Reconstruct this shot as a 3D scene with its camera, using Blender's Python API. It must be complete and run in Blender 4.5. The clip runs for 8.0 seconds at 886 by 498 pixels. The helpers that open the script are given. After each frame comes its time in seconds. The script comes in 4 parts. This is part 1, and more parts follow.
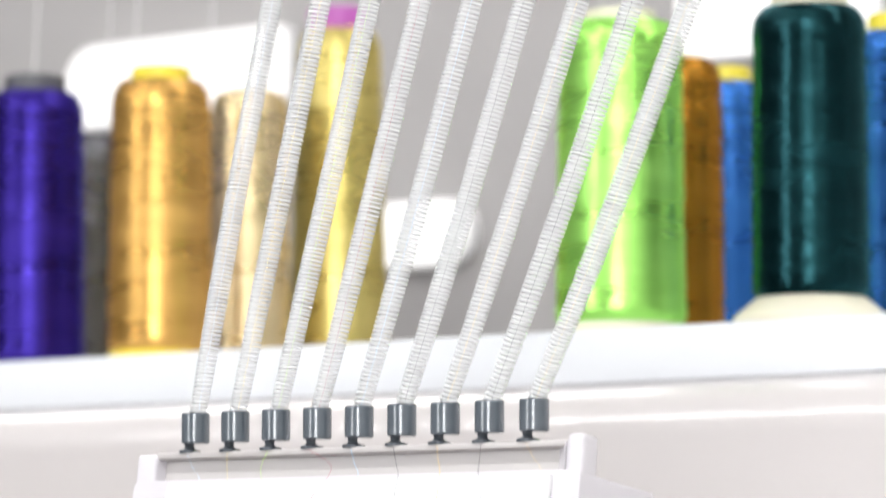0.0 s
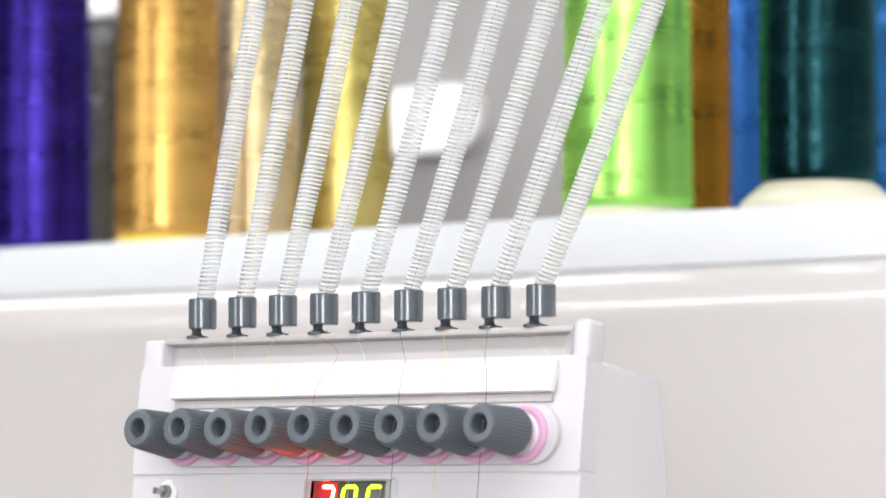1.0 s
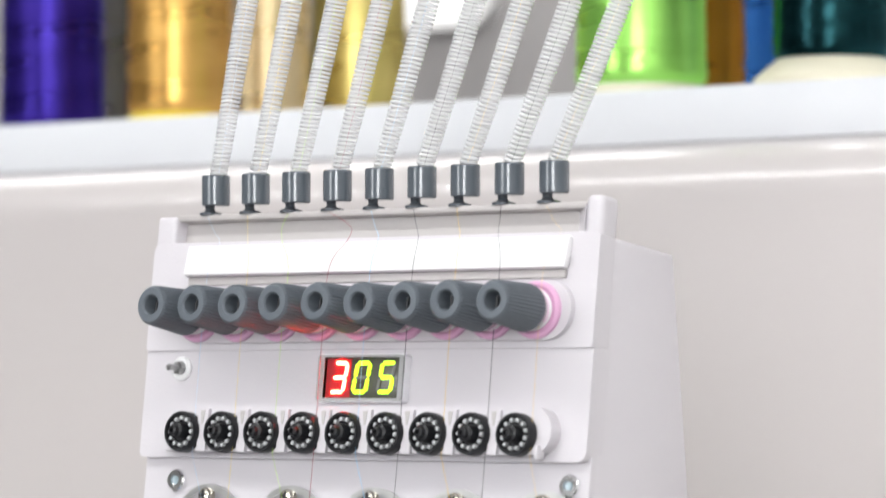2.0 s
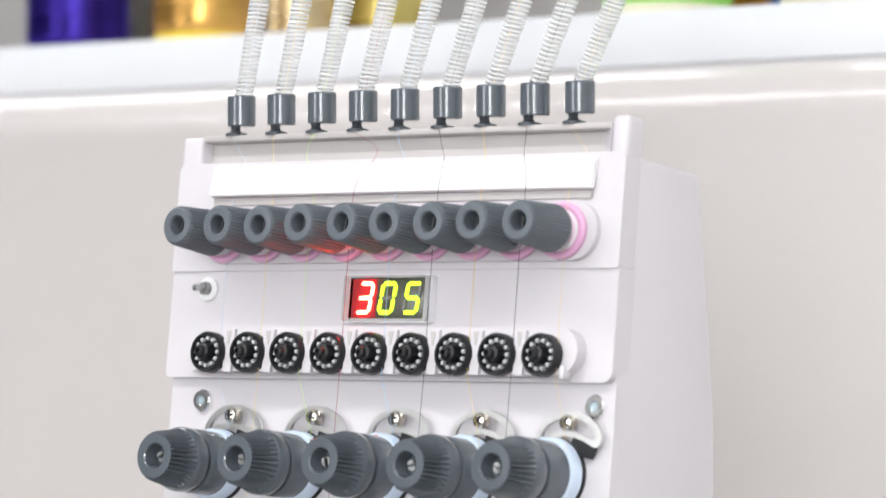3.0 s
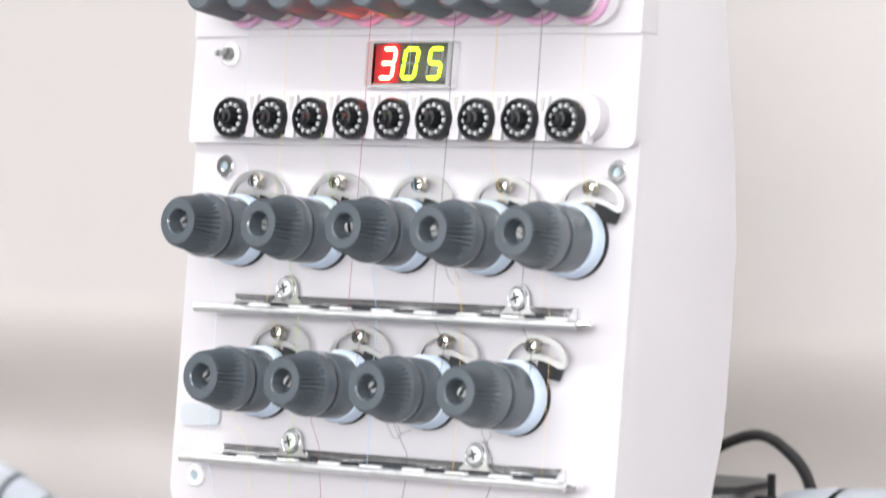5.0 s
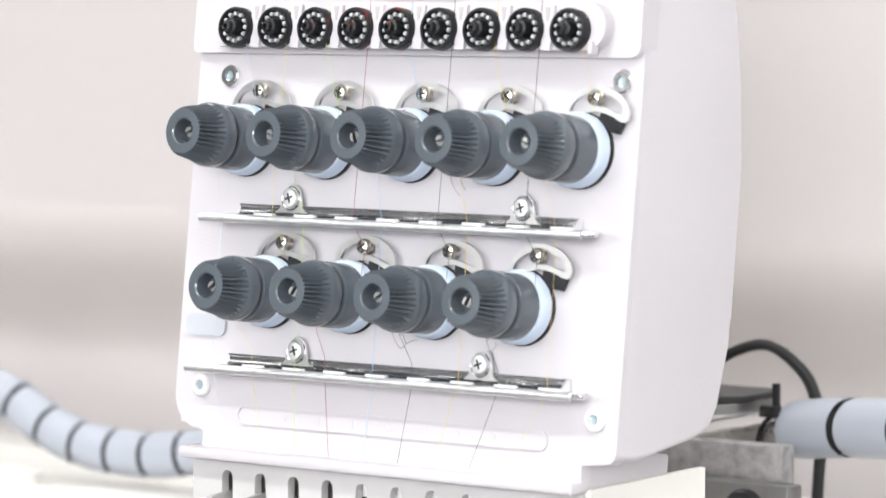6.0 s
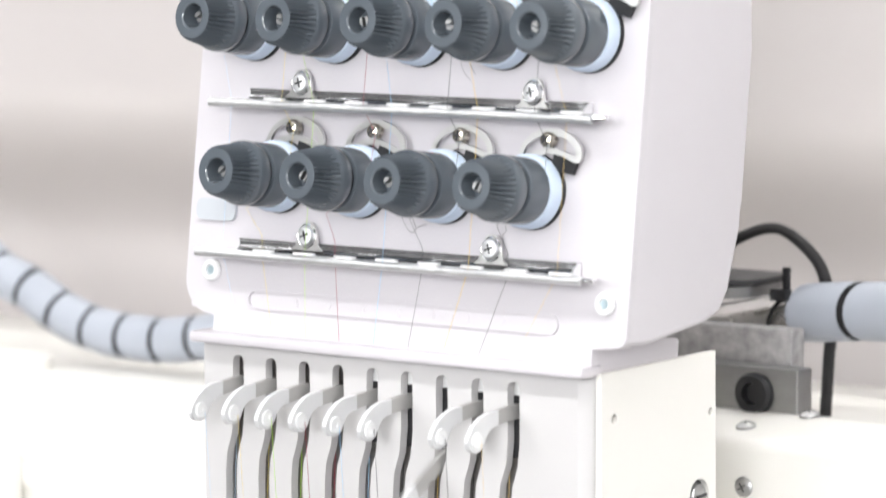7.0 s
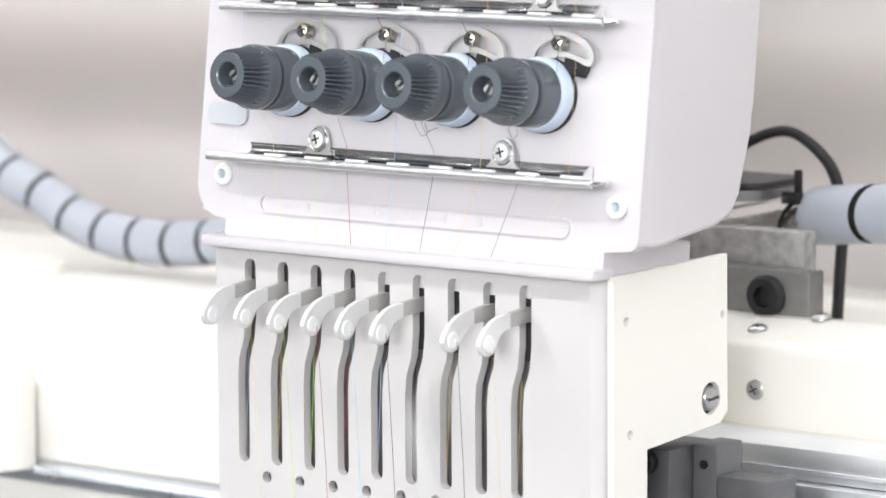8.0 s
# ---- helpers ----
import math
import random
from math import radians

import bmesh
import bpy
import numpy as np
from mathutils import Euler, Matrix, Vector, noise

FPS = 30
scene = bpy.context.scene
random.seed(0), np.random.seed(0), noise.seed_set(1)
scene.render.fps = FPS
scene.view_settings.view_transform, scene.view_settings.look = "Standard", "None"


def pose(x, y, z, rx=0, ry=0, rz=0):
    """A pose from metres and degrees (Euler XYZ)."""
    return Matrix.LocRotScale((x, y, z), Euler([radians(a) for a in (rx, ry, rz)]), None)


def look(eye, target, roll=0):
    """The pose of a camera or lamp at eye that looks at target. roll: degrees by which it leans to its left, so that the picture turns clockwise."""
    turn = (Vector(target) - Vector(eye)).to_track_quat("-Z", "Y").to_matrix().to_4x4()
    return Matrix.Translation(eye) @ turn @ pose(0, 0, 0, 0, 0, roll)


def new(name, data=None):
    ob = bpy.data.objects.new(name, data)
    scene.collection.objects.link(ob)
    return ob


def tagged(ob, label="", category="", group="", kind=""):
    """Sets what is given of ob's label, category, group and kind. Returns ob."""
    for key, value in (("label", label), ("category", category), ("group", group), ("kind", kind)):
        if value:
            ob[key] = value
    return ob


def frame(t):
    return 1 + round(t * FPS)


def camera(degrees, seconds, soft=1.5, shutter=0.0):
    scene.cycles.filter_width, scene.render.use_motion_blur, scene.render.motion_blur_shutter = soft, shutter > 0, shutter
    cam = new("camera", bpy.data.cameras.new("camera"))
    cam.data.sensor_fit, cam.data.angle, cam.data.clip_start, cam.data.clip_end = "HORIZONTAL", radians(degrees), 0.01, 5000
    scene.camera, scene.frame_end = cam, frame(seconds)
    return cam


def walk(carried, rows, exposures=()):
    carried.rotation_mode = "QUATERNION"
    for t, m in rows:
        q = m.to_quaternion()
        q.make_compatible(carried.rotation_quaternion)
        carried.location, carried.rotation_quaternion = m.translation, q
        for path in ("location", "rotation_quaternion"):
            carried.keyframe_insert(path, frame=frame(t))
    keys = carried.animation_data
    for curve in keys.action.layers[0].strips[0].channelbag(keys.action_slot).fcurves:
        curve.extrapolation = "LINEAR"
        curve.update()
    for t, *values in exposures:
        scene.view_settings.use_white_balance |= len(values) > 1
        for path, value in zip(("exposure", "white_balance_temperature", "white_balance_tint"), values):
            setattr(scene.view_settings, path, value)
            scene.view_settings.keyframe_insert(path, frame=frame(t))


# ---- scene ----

H = 1.2            # height of the upper tension row above the floor
TAU = 7.05         # degrees by which the front plate of the head leans back

# ---------------------------------------------------------------- camera
cam = camera(13.15, 8.0, soft=1.5, shutter=0.5)
cam.data.dof.use_dof = True
cam.data.dof.focus_distance = 1.31
cam.data.dof.aperture_fstop = 13.0
EYE = (0.8013, -1.0147, H + 0.0387)
TURNS = [
    (0.0, 36.881, 5.607, -0.063), (0.5, 36.961, 4.525, -0.075), (1.0, 36.984, 3.904, -0.043), (1.5, 37.047, 3.134, -0.016),
    (2.0, 37.186, 2.062, 0.019), (2.2, 37.30, 1.78, 0.022), (3.3, 37.687, 0.35, 0.027), (3.5, 37.757, -0.09, 0.01),
    (4.0, 37.752, -0.691, 0.01), (4.5, 37.809, -1.385, 0.041), (5.0, 37.911, -2.619, 0.076), (5.2, 37.93, -3.04, 0.085),
    (6.3, 38.019, -4.357, 0.126), (6.5, 38.046, -4.723, 0.171), (7.0, 38.128, -5.685, 0.235), (7.5, 38.23, -6.65, 0.31),
    (8.0, 38.287, -7.122, 0.373),
]
walk(cam, [(t, pose(*EYE, 90 + pitch, roll, yaw)) for t, yaw, pitch, roll in TURNS], exposures=[(0.0, 0.0), (0.5, -0.02), (1.0, -0.08), (2.0, -0.20), (3.5, -0.04), (4.0, 0.0), (5.0, 0.15), (6.5, 0.16), (7.5, 0.10), (8.0, 0.06)])

# ---------------------------------------------------------------- light
world = bpy.data.worlds.new("world")
world.use_nodes = True
scene.world = world
world.node_tree.nodes["Background"].inputs[0].default_value = (0.9, 0.95, 1.0, 1)
world.node_tree.nodes["Background"].inputs[1].default_value = 0.05


def area_lamp(name, loc, target, sx, sy, power, colour):
    d = bpy.data.lights.new(name, "AREA")
    d.shape, d.size, d.size_y, d.energy, d.color = "RECTANGLE", sx, sy, power, colour
    ob = new(name, d)
    ob.matrix_world = look(loc, target)
    return ob


# the luminous ceiling panels of the workshop
PANELS = [(-1.6, -1.3, 15), (0.2, -1.3, 15), (2.0, -1.3, 17), (-1.6, 0.7, 5), (0.2, 0.7, 5), (2.0, 0.7, 7)]
for px, py, watts in PANELS:
    area_lamp("ceiling_lamp", (px, py, 2.925), (px, py, 0), 1.72, 0.15, watts, (0.97, 0.985, 1.0))
# two added fill lights behind the camera, out of view
FILL_PANES = [(-1.45, 1.2, 47), (2.1, 1.5, 116)]
for wx, ww, watts in FILL_PANES:
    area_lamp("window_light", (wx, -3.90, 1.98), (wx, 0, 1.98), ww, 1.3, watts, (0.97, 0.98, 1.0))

# ---------------------------------------------------------------- materials


def mat(name, colour, rough=0.5, metal=0.0, vary=0.06, scale=40.0, bump=0.0, bump_scale=400.0, spec=0.5, coat=0.0, trans=0.0, ior=1.45, sss=0.0):
    m = bpy.data.materials.new(name)
    m.use_nodes = True
    n, l = m.node_tree.nodes, m.node_tree.links
    b = n["Principled BSDF"]
    b.inputs["Roughness"].default_value = rough
    b.inputs["Metallic"].default_value = metal
    b.inputs["Specular IOR Level"].default_value = spec
    b.inputs["Coat Weight"].default_value, b.inputs["Coat Roughness"].default_value = coat, 0.05
    b.inputs["Transmission Weight"].default_value = trans
    b.inputs["IOR"].default_value = ior
    tc = n.new("ShaderNodeTexCoord")
    no = n.new("ShaderNodeTexNoise")
    no.inputs["Scale"].default_value, no.inputs["Detail"].default_value = scale, 6
    l.new(tc.outputs["Object"], no.inputs["Vector"])
    ramp = n.new("ShaderNodeMixRGB")
    ramp.inputs[1].default_value = (*[max(0, c * (1 - vary)) for c in colour], 1)
    ramp.inputs[2].default_value = (*[min(1, c * (1 + vary)) for c in colour], 1)
    l.new(no.outputs["Fac"], ramp.inputs[0])
    l.new(ramp.outputs[0], b.inputs["Base Color"])
    mr = n.new("ShaderNodeMapRange")
    mr.inputs["To Min"].default_value, mr.inputs["To Max"].default_value = max(0.02, rough - 0.07), min(1, rough + 0.07)
    l.new(no.outputs["Fac"], mr.inputs["Value"])
    l.new(mr.outputs[0], b.inputs["Roughness"])
    if bump:
        nb = n.new("ShaderNodeTexNoise")
        nb.inputs["Scale"].default_value, nb.inputs["Detail"].default_value = bump_scale, 4
        l.new(tc.outputs["Object"], nb.inputs["Vector"])
        bp = n.new("ShaderNodeBump")
        bp.inputs["Strength"].default_value, bp.inputs["Distance"].default_value = bump, 0.001
        l.new(nb.outputs["Fac"], bp.inputs["Height"])
        l.new(bp.outputs[0], b.inputs["Normal"])
        l.new(bp.outputs[0], b.inputs["Coat Normal"])
    return m


def glow(name, colour, strength):
    m = bpy.data.materials.new(name)
    m.use_nodes = True
    b = m.node_tree.nodes["Principled BSDF"]
    b.inputs["Base Color"].default_value = (*[c * 0.3 for c in colour], 1)
    b.inputs["Emission Color"].default_value = (*colour, 1)
    b.inputs["Emission Strength"].default_value = strength
    return m


def yarn(name, dark, light, gloss=0.30):
    """Wound polyester thread: fine crossing lines, uneven layers, silky gloss."""
    m = bpy.data.materials.new(name)
    m.use_nodes = True
    n, l = m.node_tree.nodes, m.node_tree.links
    b = n["Principled BSDF"]
    tc = n.new("ShaderNodeTexCoord")
    facs = []
    for tilt, sc in ((9, 1500), (-9, 1500)):
        mp = n.new("ShaderNodeMapping")
        mp.inputs["Rotation"].default_value = (radians(tilt), radians(tilt * 0.7), 0)
        l.new(tc.outputs["Object"], mp.inputs["Vector"])
        wv = n.new("ShaderNodeTexWave")
        wv.bands_direction = "Z"
        wv.inputs["Scale"].default_value, wv.inputs["Distortion"].default_value = sc / 6.28, 1.5
        l.new(mp.outputs[0], wv.inputs["Vector"])
        facs.append(wv)
    add = n.new("ShaderNodeMath")
    add.operation = "ADD"
    l.new(facs[0].outputs["Fac"], add.inputs[0])
    l.new(facs[1].outputs["Fac"], add.inputs[1])
    mp = n.new("ShaderNodeMapping")
    mp.inputs["Scale"].default_value = (16, 16, 80)
    mp.inputs["Rotation"].default_value = (0.06, 0.05, 0)
    l.new(tc.outputs["Object"], mp.inputs["Vector"])
    no = n.new("ShaderNodeTexNoise")
    no.inputs["Scale"].default_value, no.inputs["Detail"].default_value = 1.0, 3
    l.new(mp.outputs[0], no.inputs["Vector"])
    mx = n.new("ShaderNodeMixRGB")
    mx.inputs[1].default_value, mx.inputs[2].default_value = (*dark, 1), (*light, 1)
    sp = n.new("ShaderNodeMapRange")
    sp.inputs["From Min"].default_value, sp.inputs["From Max"].default_value = 0.05, 0.85
    l.new(no.outputs["Fac"], sp.inputs["Value"])
    l.new(sp.outputs[0], mx.inputs[0])
    l.new(mx.outputs[0], b.inputs["Base Color"])
    top = max(light)
    b.inputs["Specular Tint"].default_value = (*[0.25 + 0.75 * c / top for c in light], 1)
    mr = n.new("ShaderNodeMapRange")
    mr.inputs["From Min"].default_value, mr.inputs["From Max"].default_value = 0.35, 0.65
    mr.inputs["To Min"].default_value, mr.inputs["To Max"].default_value = gloss - 0.08, gloss + 0.12
    l.new(no.outputs["Fac"], mr.inputs["Value"])
    l.new(mr.outputs[0], b.inputs["Roughness"])
    b.inputs["Specular IOR Level"].default_value = 0.9
    b.inputs["Metallic"].default_value = 0.75
    b.inputs["Anisotropic"].default_value = 0.0
    bp = n.new("ShaderNodeBump")
    bp.inputs["Strength"].default_value, bp.inputs["Distance"].default_value = 0.15, 0.0006
    l.new(add.outputs[0], bp.inputs["Height"])
    bp2 = n.new("ShaderNodeBump")
    bp2.inputs["Strength"].default_value, bp2.inputs["Distance"].default_value = 0.10, 0.004
    l.new(no.outputs["Fac"], bp2.inputs["Height"])
    l.new(bp.outputs[0], bp2.inputs["Normal"])
    l.new(bp2.outputs[0], b.inputs["Normal"])
    return m


ABS = mat("white_plastic", (0.645, 0.617, 0.644), 0.42, vary=0.035, scale=18, bump=0.10, bump_scale=900)
ABS_BRIGHT = mat("bright_white_plastic", (0.86, 0.85, 0.85), 0.35, vary=0.02, scale=30)
ABS_CASE = mat("lever_case_plastic", (0.61, 0.595, 0.592), 0.38, vary=0.03, scale=25, bump=0.05, bump_scale=700)
LEDGE = mat("warm_grey_ledge", (0.50, 0.47, 0.46), 0.4, vary=0.03, scale=50)
# Grey plastic with recess shade put into its colour.
SHADE_GREY = mat("shade_grey_plastic", (0.50, 0.475, 0.465), 0.5, vary=0.05, scale=60)
CREAM = mat("cream_enamel", (0.84, 0.82, 0.775), 0.36, vary=0.03, scale=14, bump=0.12, bump_scale=160)
BEAM = mat("beige_enamel", (0.570, 0.533, 0.524), 0.34, vary=0.015, scale=4, bump=0.14, bump_scale=330, coat=1.0)
BAND = mat("white_enamel", (0.74, 0.755, 0.78), 0.4, vary=0.02, scale=9)
GREY = mat("slate_grey_plastic", (0.096, 0.112, 0.130), 0.24, vary=0.05, scale=120, coat=0.6)
GREY_RIB = mat("ribbed_slate_plastic", (0.118, 0.136, 0.156), 0.40, vary=0.05, scale=120, coat=0.1)
GREY_DARK = mat("dark_slate_plastic", (0.065, 0.075, 0.088), 0.28, vary=0.08, scale=120, bump=0.05, bump_scale=1500)
BLACK = mat("black_plastic", (0.012, 0.012, 0.014), 0.35, vary=0.2, scale=90)
RUBBER = mat("black_rubber", (0.018, 0.017, 0.018), 0.55, vary=0.2, scale=60, bump=0.2, bump_scale=700)
PINK = mat("pink_plastic", (0.74, 0.42, 0.62), 0.33, vary=0.05, scale=120)
PINK_PALE = mat("pale_pink_plastic", (0.82, 0.66, 0.76), 0.3, vary=0.04, scale=120)
SKY = mat("pale_blue_felt", (0.66, 0.76, 0.90), 0.6, vary=0.06, scale=300, bump=0.4, bump_scale=2500)
CHROME = mat("chrome", (0.90, 0.90, 0.91), 0.17, 1.0, vary=0.05, scale=200)
LIP = mat("bright_polished_lip", (0.92, 0.93, 0.95), 0.42, 1.0, vary=0.15, scale=180)
SATIN = mat("satin_chrome", (0.70, 0.69, 0.68), 0.28, 1.0, vary=0.04, scale=200)
STEEL = mat("brushed_steel", (0.46, 0.46, 0.46), 0.34, 1.0, vary=0.14, scale=160, bump=0.15, bump_scale=500)
ALU = mat("aluminium_rail", (0.86, 0.88, 0.91), 0.45, 1.0, vary=0.08, scale=60)
BRASSY = mat("nickel_screw", (0.66, 0.62, 0.54), 0.22, 1.0, vary=0.12, scale=300)
WHITE_PART = mat("white_ceramic", (0.88, 0.88, 0.88), 0.25, vary=0.02)
LEVER = mat("lever_grey_white", (0.74, 0.74, 0.745), 0.3, vary=0.03, scale=80)
CONDUIT = mat("grey_blue_conduit", (0.39, 0.415, 0.465), 0.42, vary=0.05, scale=50, bump=0.08, bump_scale=300)
HEX = mat("hex_recess", (0.42, 0.52, 0.56), 0.35, 0.4, vary=0.1)
CLEAR_BLUE = mat("pale_grey_blue_cap", (0.55, 0.575, 0.61), 0.3, vary=0.03)
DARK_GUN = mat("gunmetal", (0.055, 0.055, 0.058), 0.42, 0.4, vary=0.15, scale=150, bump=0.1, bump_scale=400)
# Dimness inside the open case is put into this colour.
HOLE = mat("slot_depth_shade", (0.34, 0.325, 0.31), 0.6, vary=0.3, scale=120)
COIL = mat("clear_coil_plastic", (0.99, 0.995, 1.0), 0.10, vary=0.003, trans=0.40, ior=1.38, spec=1.0)
COIL.node_tree.nodes["Principled BSDF"].inputs["Alpha"].default_value = 0.8
CLEAR = mat("clear_acrylic", (0.80, 0.80, 0.80), 0.12, vary=0.03, trans=0.45, ior=1.3)
PLASTIC_CONE = mat("cream_cone_plastic", (0.74, 0.70, 0.55), 0.45, vary=0.04, scale=60)
YELLOW_CAP = mat("yellow_cone_plastic", (0.80, 0.66, 0.06), 0.4, vary=0.04, scale=60)
PURPLE_CAP = mat("purple_cone_plastic", (0.42, 0.10, 0.38), 0.4, vary=0.04, scale=60)
GREY_CAP = mat("charcoal_cone_plastic", (0.09, 0.09, 0.10), 0.45, vary=0.05, scale=60)
WALL = mat("workshop_wall_paint", (0.375, 0.358, 0.35), 0.8, vary=0.08, scale=1.3, bump=0.1, bump_scale=90)
PALE_WALL = mat("pale_wall_paint", (0.48, 0.47, 0.46), 0.85, vary=0.05, scale=1.5, bump=0.1, bump_scale=90)
FLOOR = mat("grey_floor_vinyl", (0.20, 0.195, 0.19), 0.5, vary=0.1, scale=3)
CEIL = mat("ceiling_board", (0.8, 0.8, 0.79), 0.9, vary=0.03, scale=2)
LAMP = glow("lamp_diffuser", (1.0, 0.99, 0.97), 9.0)
# Glow added for bright background patches of unknown source.
PANEL_GLOW = glow("bright_panel_glow", (1.0, 0.99, 0.98), 1.15)
# Glow of the added fill panes.
FILL_GLOW = glow("fill_pane_glow", (0.95, 0.98, 1.0), 0.6)
RED_LED = glow("red_led", (1.0, 0.035, 0.02), 95.0)
GREEN_LED = glow("yellow_green_led", (0.55, 0.95, 0.02), 4.0)
DISPLAY_RED = mat("red_display_window", (0.33, 0.03, 0.035), 0.25, vary=0.05)
DISPLAY_DARK = mat("dark_display_window", (0.09, 0.09, 0.07), 0.25, vary=0.05)
SEG_OFF = mat("unlit_segment", (0.22, 0.22, 0.20), 0.4, vary=0.05)
NICKEL = mat("bright_nickel", (0.66, 0.655, 0.645), 0.30, 1.0, vary=0.08, scale=250)
# Mottled tone and bumps imitate the bars' speckled reflections.
MOTTLED = mat("mottled_chrome", (0.88, 0.88, 0.89), 0.42, 1.0, vary=0.14, scale=260, bump=0.4, bump_scale=150)
# Dark reflections and inner shade of the chrome trough put into its colour.
TROUGH = mat("chrome_with_dark_reflection", (0.34, 0.34, 0.345), 0.24, 1.0, vary=0.25, scale=150, bump=0.3, bump_scale=170)
BLADE = mat("dull_nickel_blade", (0.50, 0.49, 0.475), 0.36, 0.3, vary=0.08, scale=200)
STUD = mat("grey_white_stud_plastic", (0.50, 0.51, 0.52), 0.35, vary=0.05)
JAW = mat("blackened_steel", (0.105, 0.105, 0.112), 0.42, 0.0, vary=0.15, scale=150, bump=0.1, bump_scale=400)
RAIL_BLUE = mat("ground_steel_rail", (0.66, 0.70, 0.76), 0.3, 1.0, vary=0.08, scale=60)
BLOCK = mat("milled_steel", (0.30, 0.30, 0.30), 0.36, 1.0, vary=0.18, scale=160, bump=0.15, bump_scale=500)
SPECKLE = mat("worn_cast_metal", (0.40, 0.39, 0.39), 0.5, 0.5, vary=0.75, scale=190, bump=0.5, bump_scale=350)

# ---------------------------------------------------------------- mesh helpers


def mesh_of(bm, name, smooth=True, angle=35):
    bmesh.ops.recalc_face_normals(bm, faces=bm.faces[:])
    me = bpy.data.meshes.new(name)
    bm.to_mesh(me)
    bm.free()
    if smooth:
        me.polygons.foreach_set("use_smooth", [True] * len(me.polygons))
        me.set_sharp_from_angle(angle=radians(angle))
    return me


def part(name, bm, material, parent=None, label="", m=None, smooth=True, angle=35):
    me = bm if isinstance(bm, bpy.types.Mesh) else mesh_of(bm, name, smooth, angle)
    if material is not None and not me.materials:
        me.materials.append(material)
    ob = new(name, me)
    if parent is not None:
        ob.parent = parent
    if m is not None:
        ob.matrix_local = m
    if label:
        ob["label"] = label
    return ob


def box(x0, x1, y0, y1, z0, z1, bevel=0.0, seg=2, bm=None):
    own = bmesh.new()
    bmesh.ops.create_cube(own, size=1.0, matrix=Matrix.Translation(((x0 + x1) / 2, (y0 + y1) / 2, (z0 + z1) / 2)) @ Matrix.Diagonal((x1 - x0, y1 - y0, z1 - z0, 1)))
    if bevel:
        bmesh.ops.bevel(own, geom=own.edges[:], offset=bevel, segments=seg, affect="EDGES", profile=0.5)
    return join(bm, own)


def join(bm, own):
    if bm is None:
        return own
    me = bpy.data.meshes.new("tmp")
    own.to_mesh(me)
    own.free()
    bm.from_mesh(me)
    bpy.data.meshes.remove(me)
    return bm


def lathe(profile, seg=32, bm=None, m=None, flutes=None):
    """profile: (radius, height) pairs turned about z. flutes: (from index, to index, count, depth)."""
    own = bmesh.new()
    rings = []
    for k, (r, z) in enumerate(profile):
        if r <= 1e-7:
            rings.append([own.verts.new((0, 0, z))])
            continue
        ring = []
        for i in range(seg):
            a = 2 * math.pi * i / seg
            rr = r
            if flutes and flutes[0] <= k <= flutes[1]:
                ph = (i * flutes[2] / seg) % 1.0
                rr = r - flutes[3] * (0.5 - 0.5 * math.cos(2 * math.pi * ph)) ** 1.25
            ring.append(own.verts.new((rr * math.cos(a), rr * math.sin(a), z)))
        rings.append(ring)
    for a, b in zip(rings, rings[1:]):
        if len(a) == 1 and len(b) == 1:
            continue
        for i in range(seg):
            j = (i + 1) % seg
            if len(a) == 1:
                own.faces.new((a[0], b[i], b[j]))
            elif len(b) == 1:
                own.faces.new((a[i], a[j], b[0]))
            else:
                own.faces.new((a[i], a[j], b[j], b[i]))
    if m is not None:
        own.transform(m)
    return join(bm, own)


def tube(points, radius, sides=8, bm=None, closed=False, flat=1.0, up=(0, 0, 1)):
    """A round rod along points."""
    own = bmesh.new()
    pts = [Vector(p) for p in points]
    n = len(pts)
    rings = []
    nrm = None
    for i, p in enumerate(pts):
        if closed:
            d = (pts[(i + 1) % n] - pts[i - 1]).normalized()
        else:
            d = (pts[min(i + 1, n - 1)] - pts[max(i - 1, 0)]).normalized()
        if nrm is None:
            nrm = Vector(up) - d * d.dot(Vector(up))
            if nrm.length < 1e-4:
                nrm = Vector((1, 0, 0)) - d * d.x
        nrm = (nrm - d * d.dot(nrm)).normalized()
        bi = d.cross(nrm)
        rings.append([own.verts.new(p + radius * (math.cos(2 * math.pi * k / sides) * nrm * flat + math.sin(2 * math.pi * k / sides) * bi)) for k in range(sides)])
    pairs = list(zip(rings, rings[1:])) + ([(rings[-1], rings[0])] if closed else [])
    for a, b in pairs:
        for k in range(sides):
            own.faces.new((a[k], a[(k + 1) % sides], b[(k + 1) % sides], b[k]))
    if not closed:
        own.faces.new(rings[0])
        own.faces.new(rings[-1][::-1])
    return join(bm, own)


def smooth_path(points, steps=8):
    """Catmull-Rom through points."""
    p = [Vector(q) for q in points]
    p = [2 * p[0] - p[1]] + p + [2 * p[-1] - p[-2]]
    out = []
    for i in range(1, len(p) - 2):
        for s in range(steps):
            t = s / steps
            a, b, c, d = p[i - 1], p[i], p[i + 1], p[i + 2]
            out.append(0.5 * (2 * b + (c - a) * t + (2 * a - 5 * b + 4 * c - d) * t * t + (3 * b - a - 3 * c + d) * t ** 3))
    return out + [p[-2]]


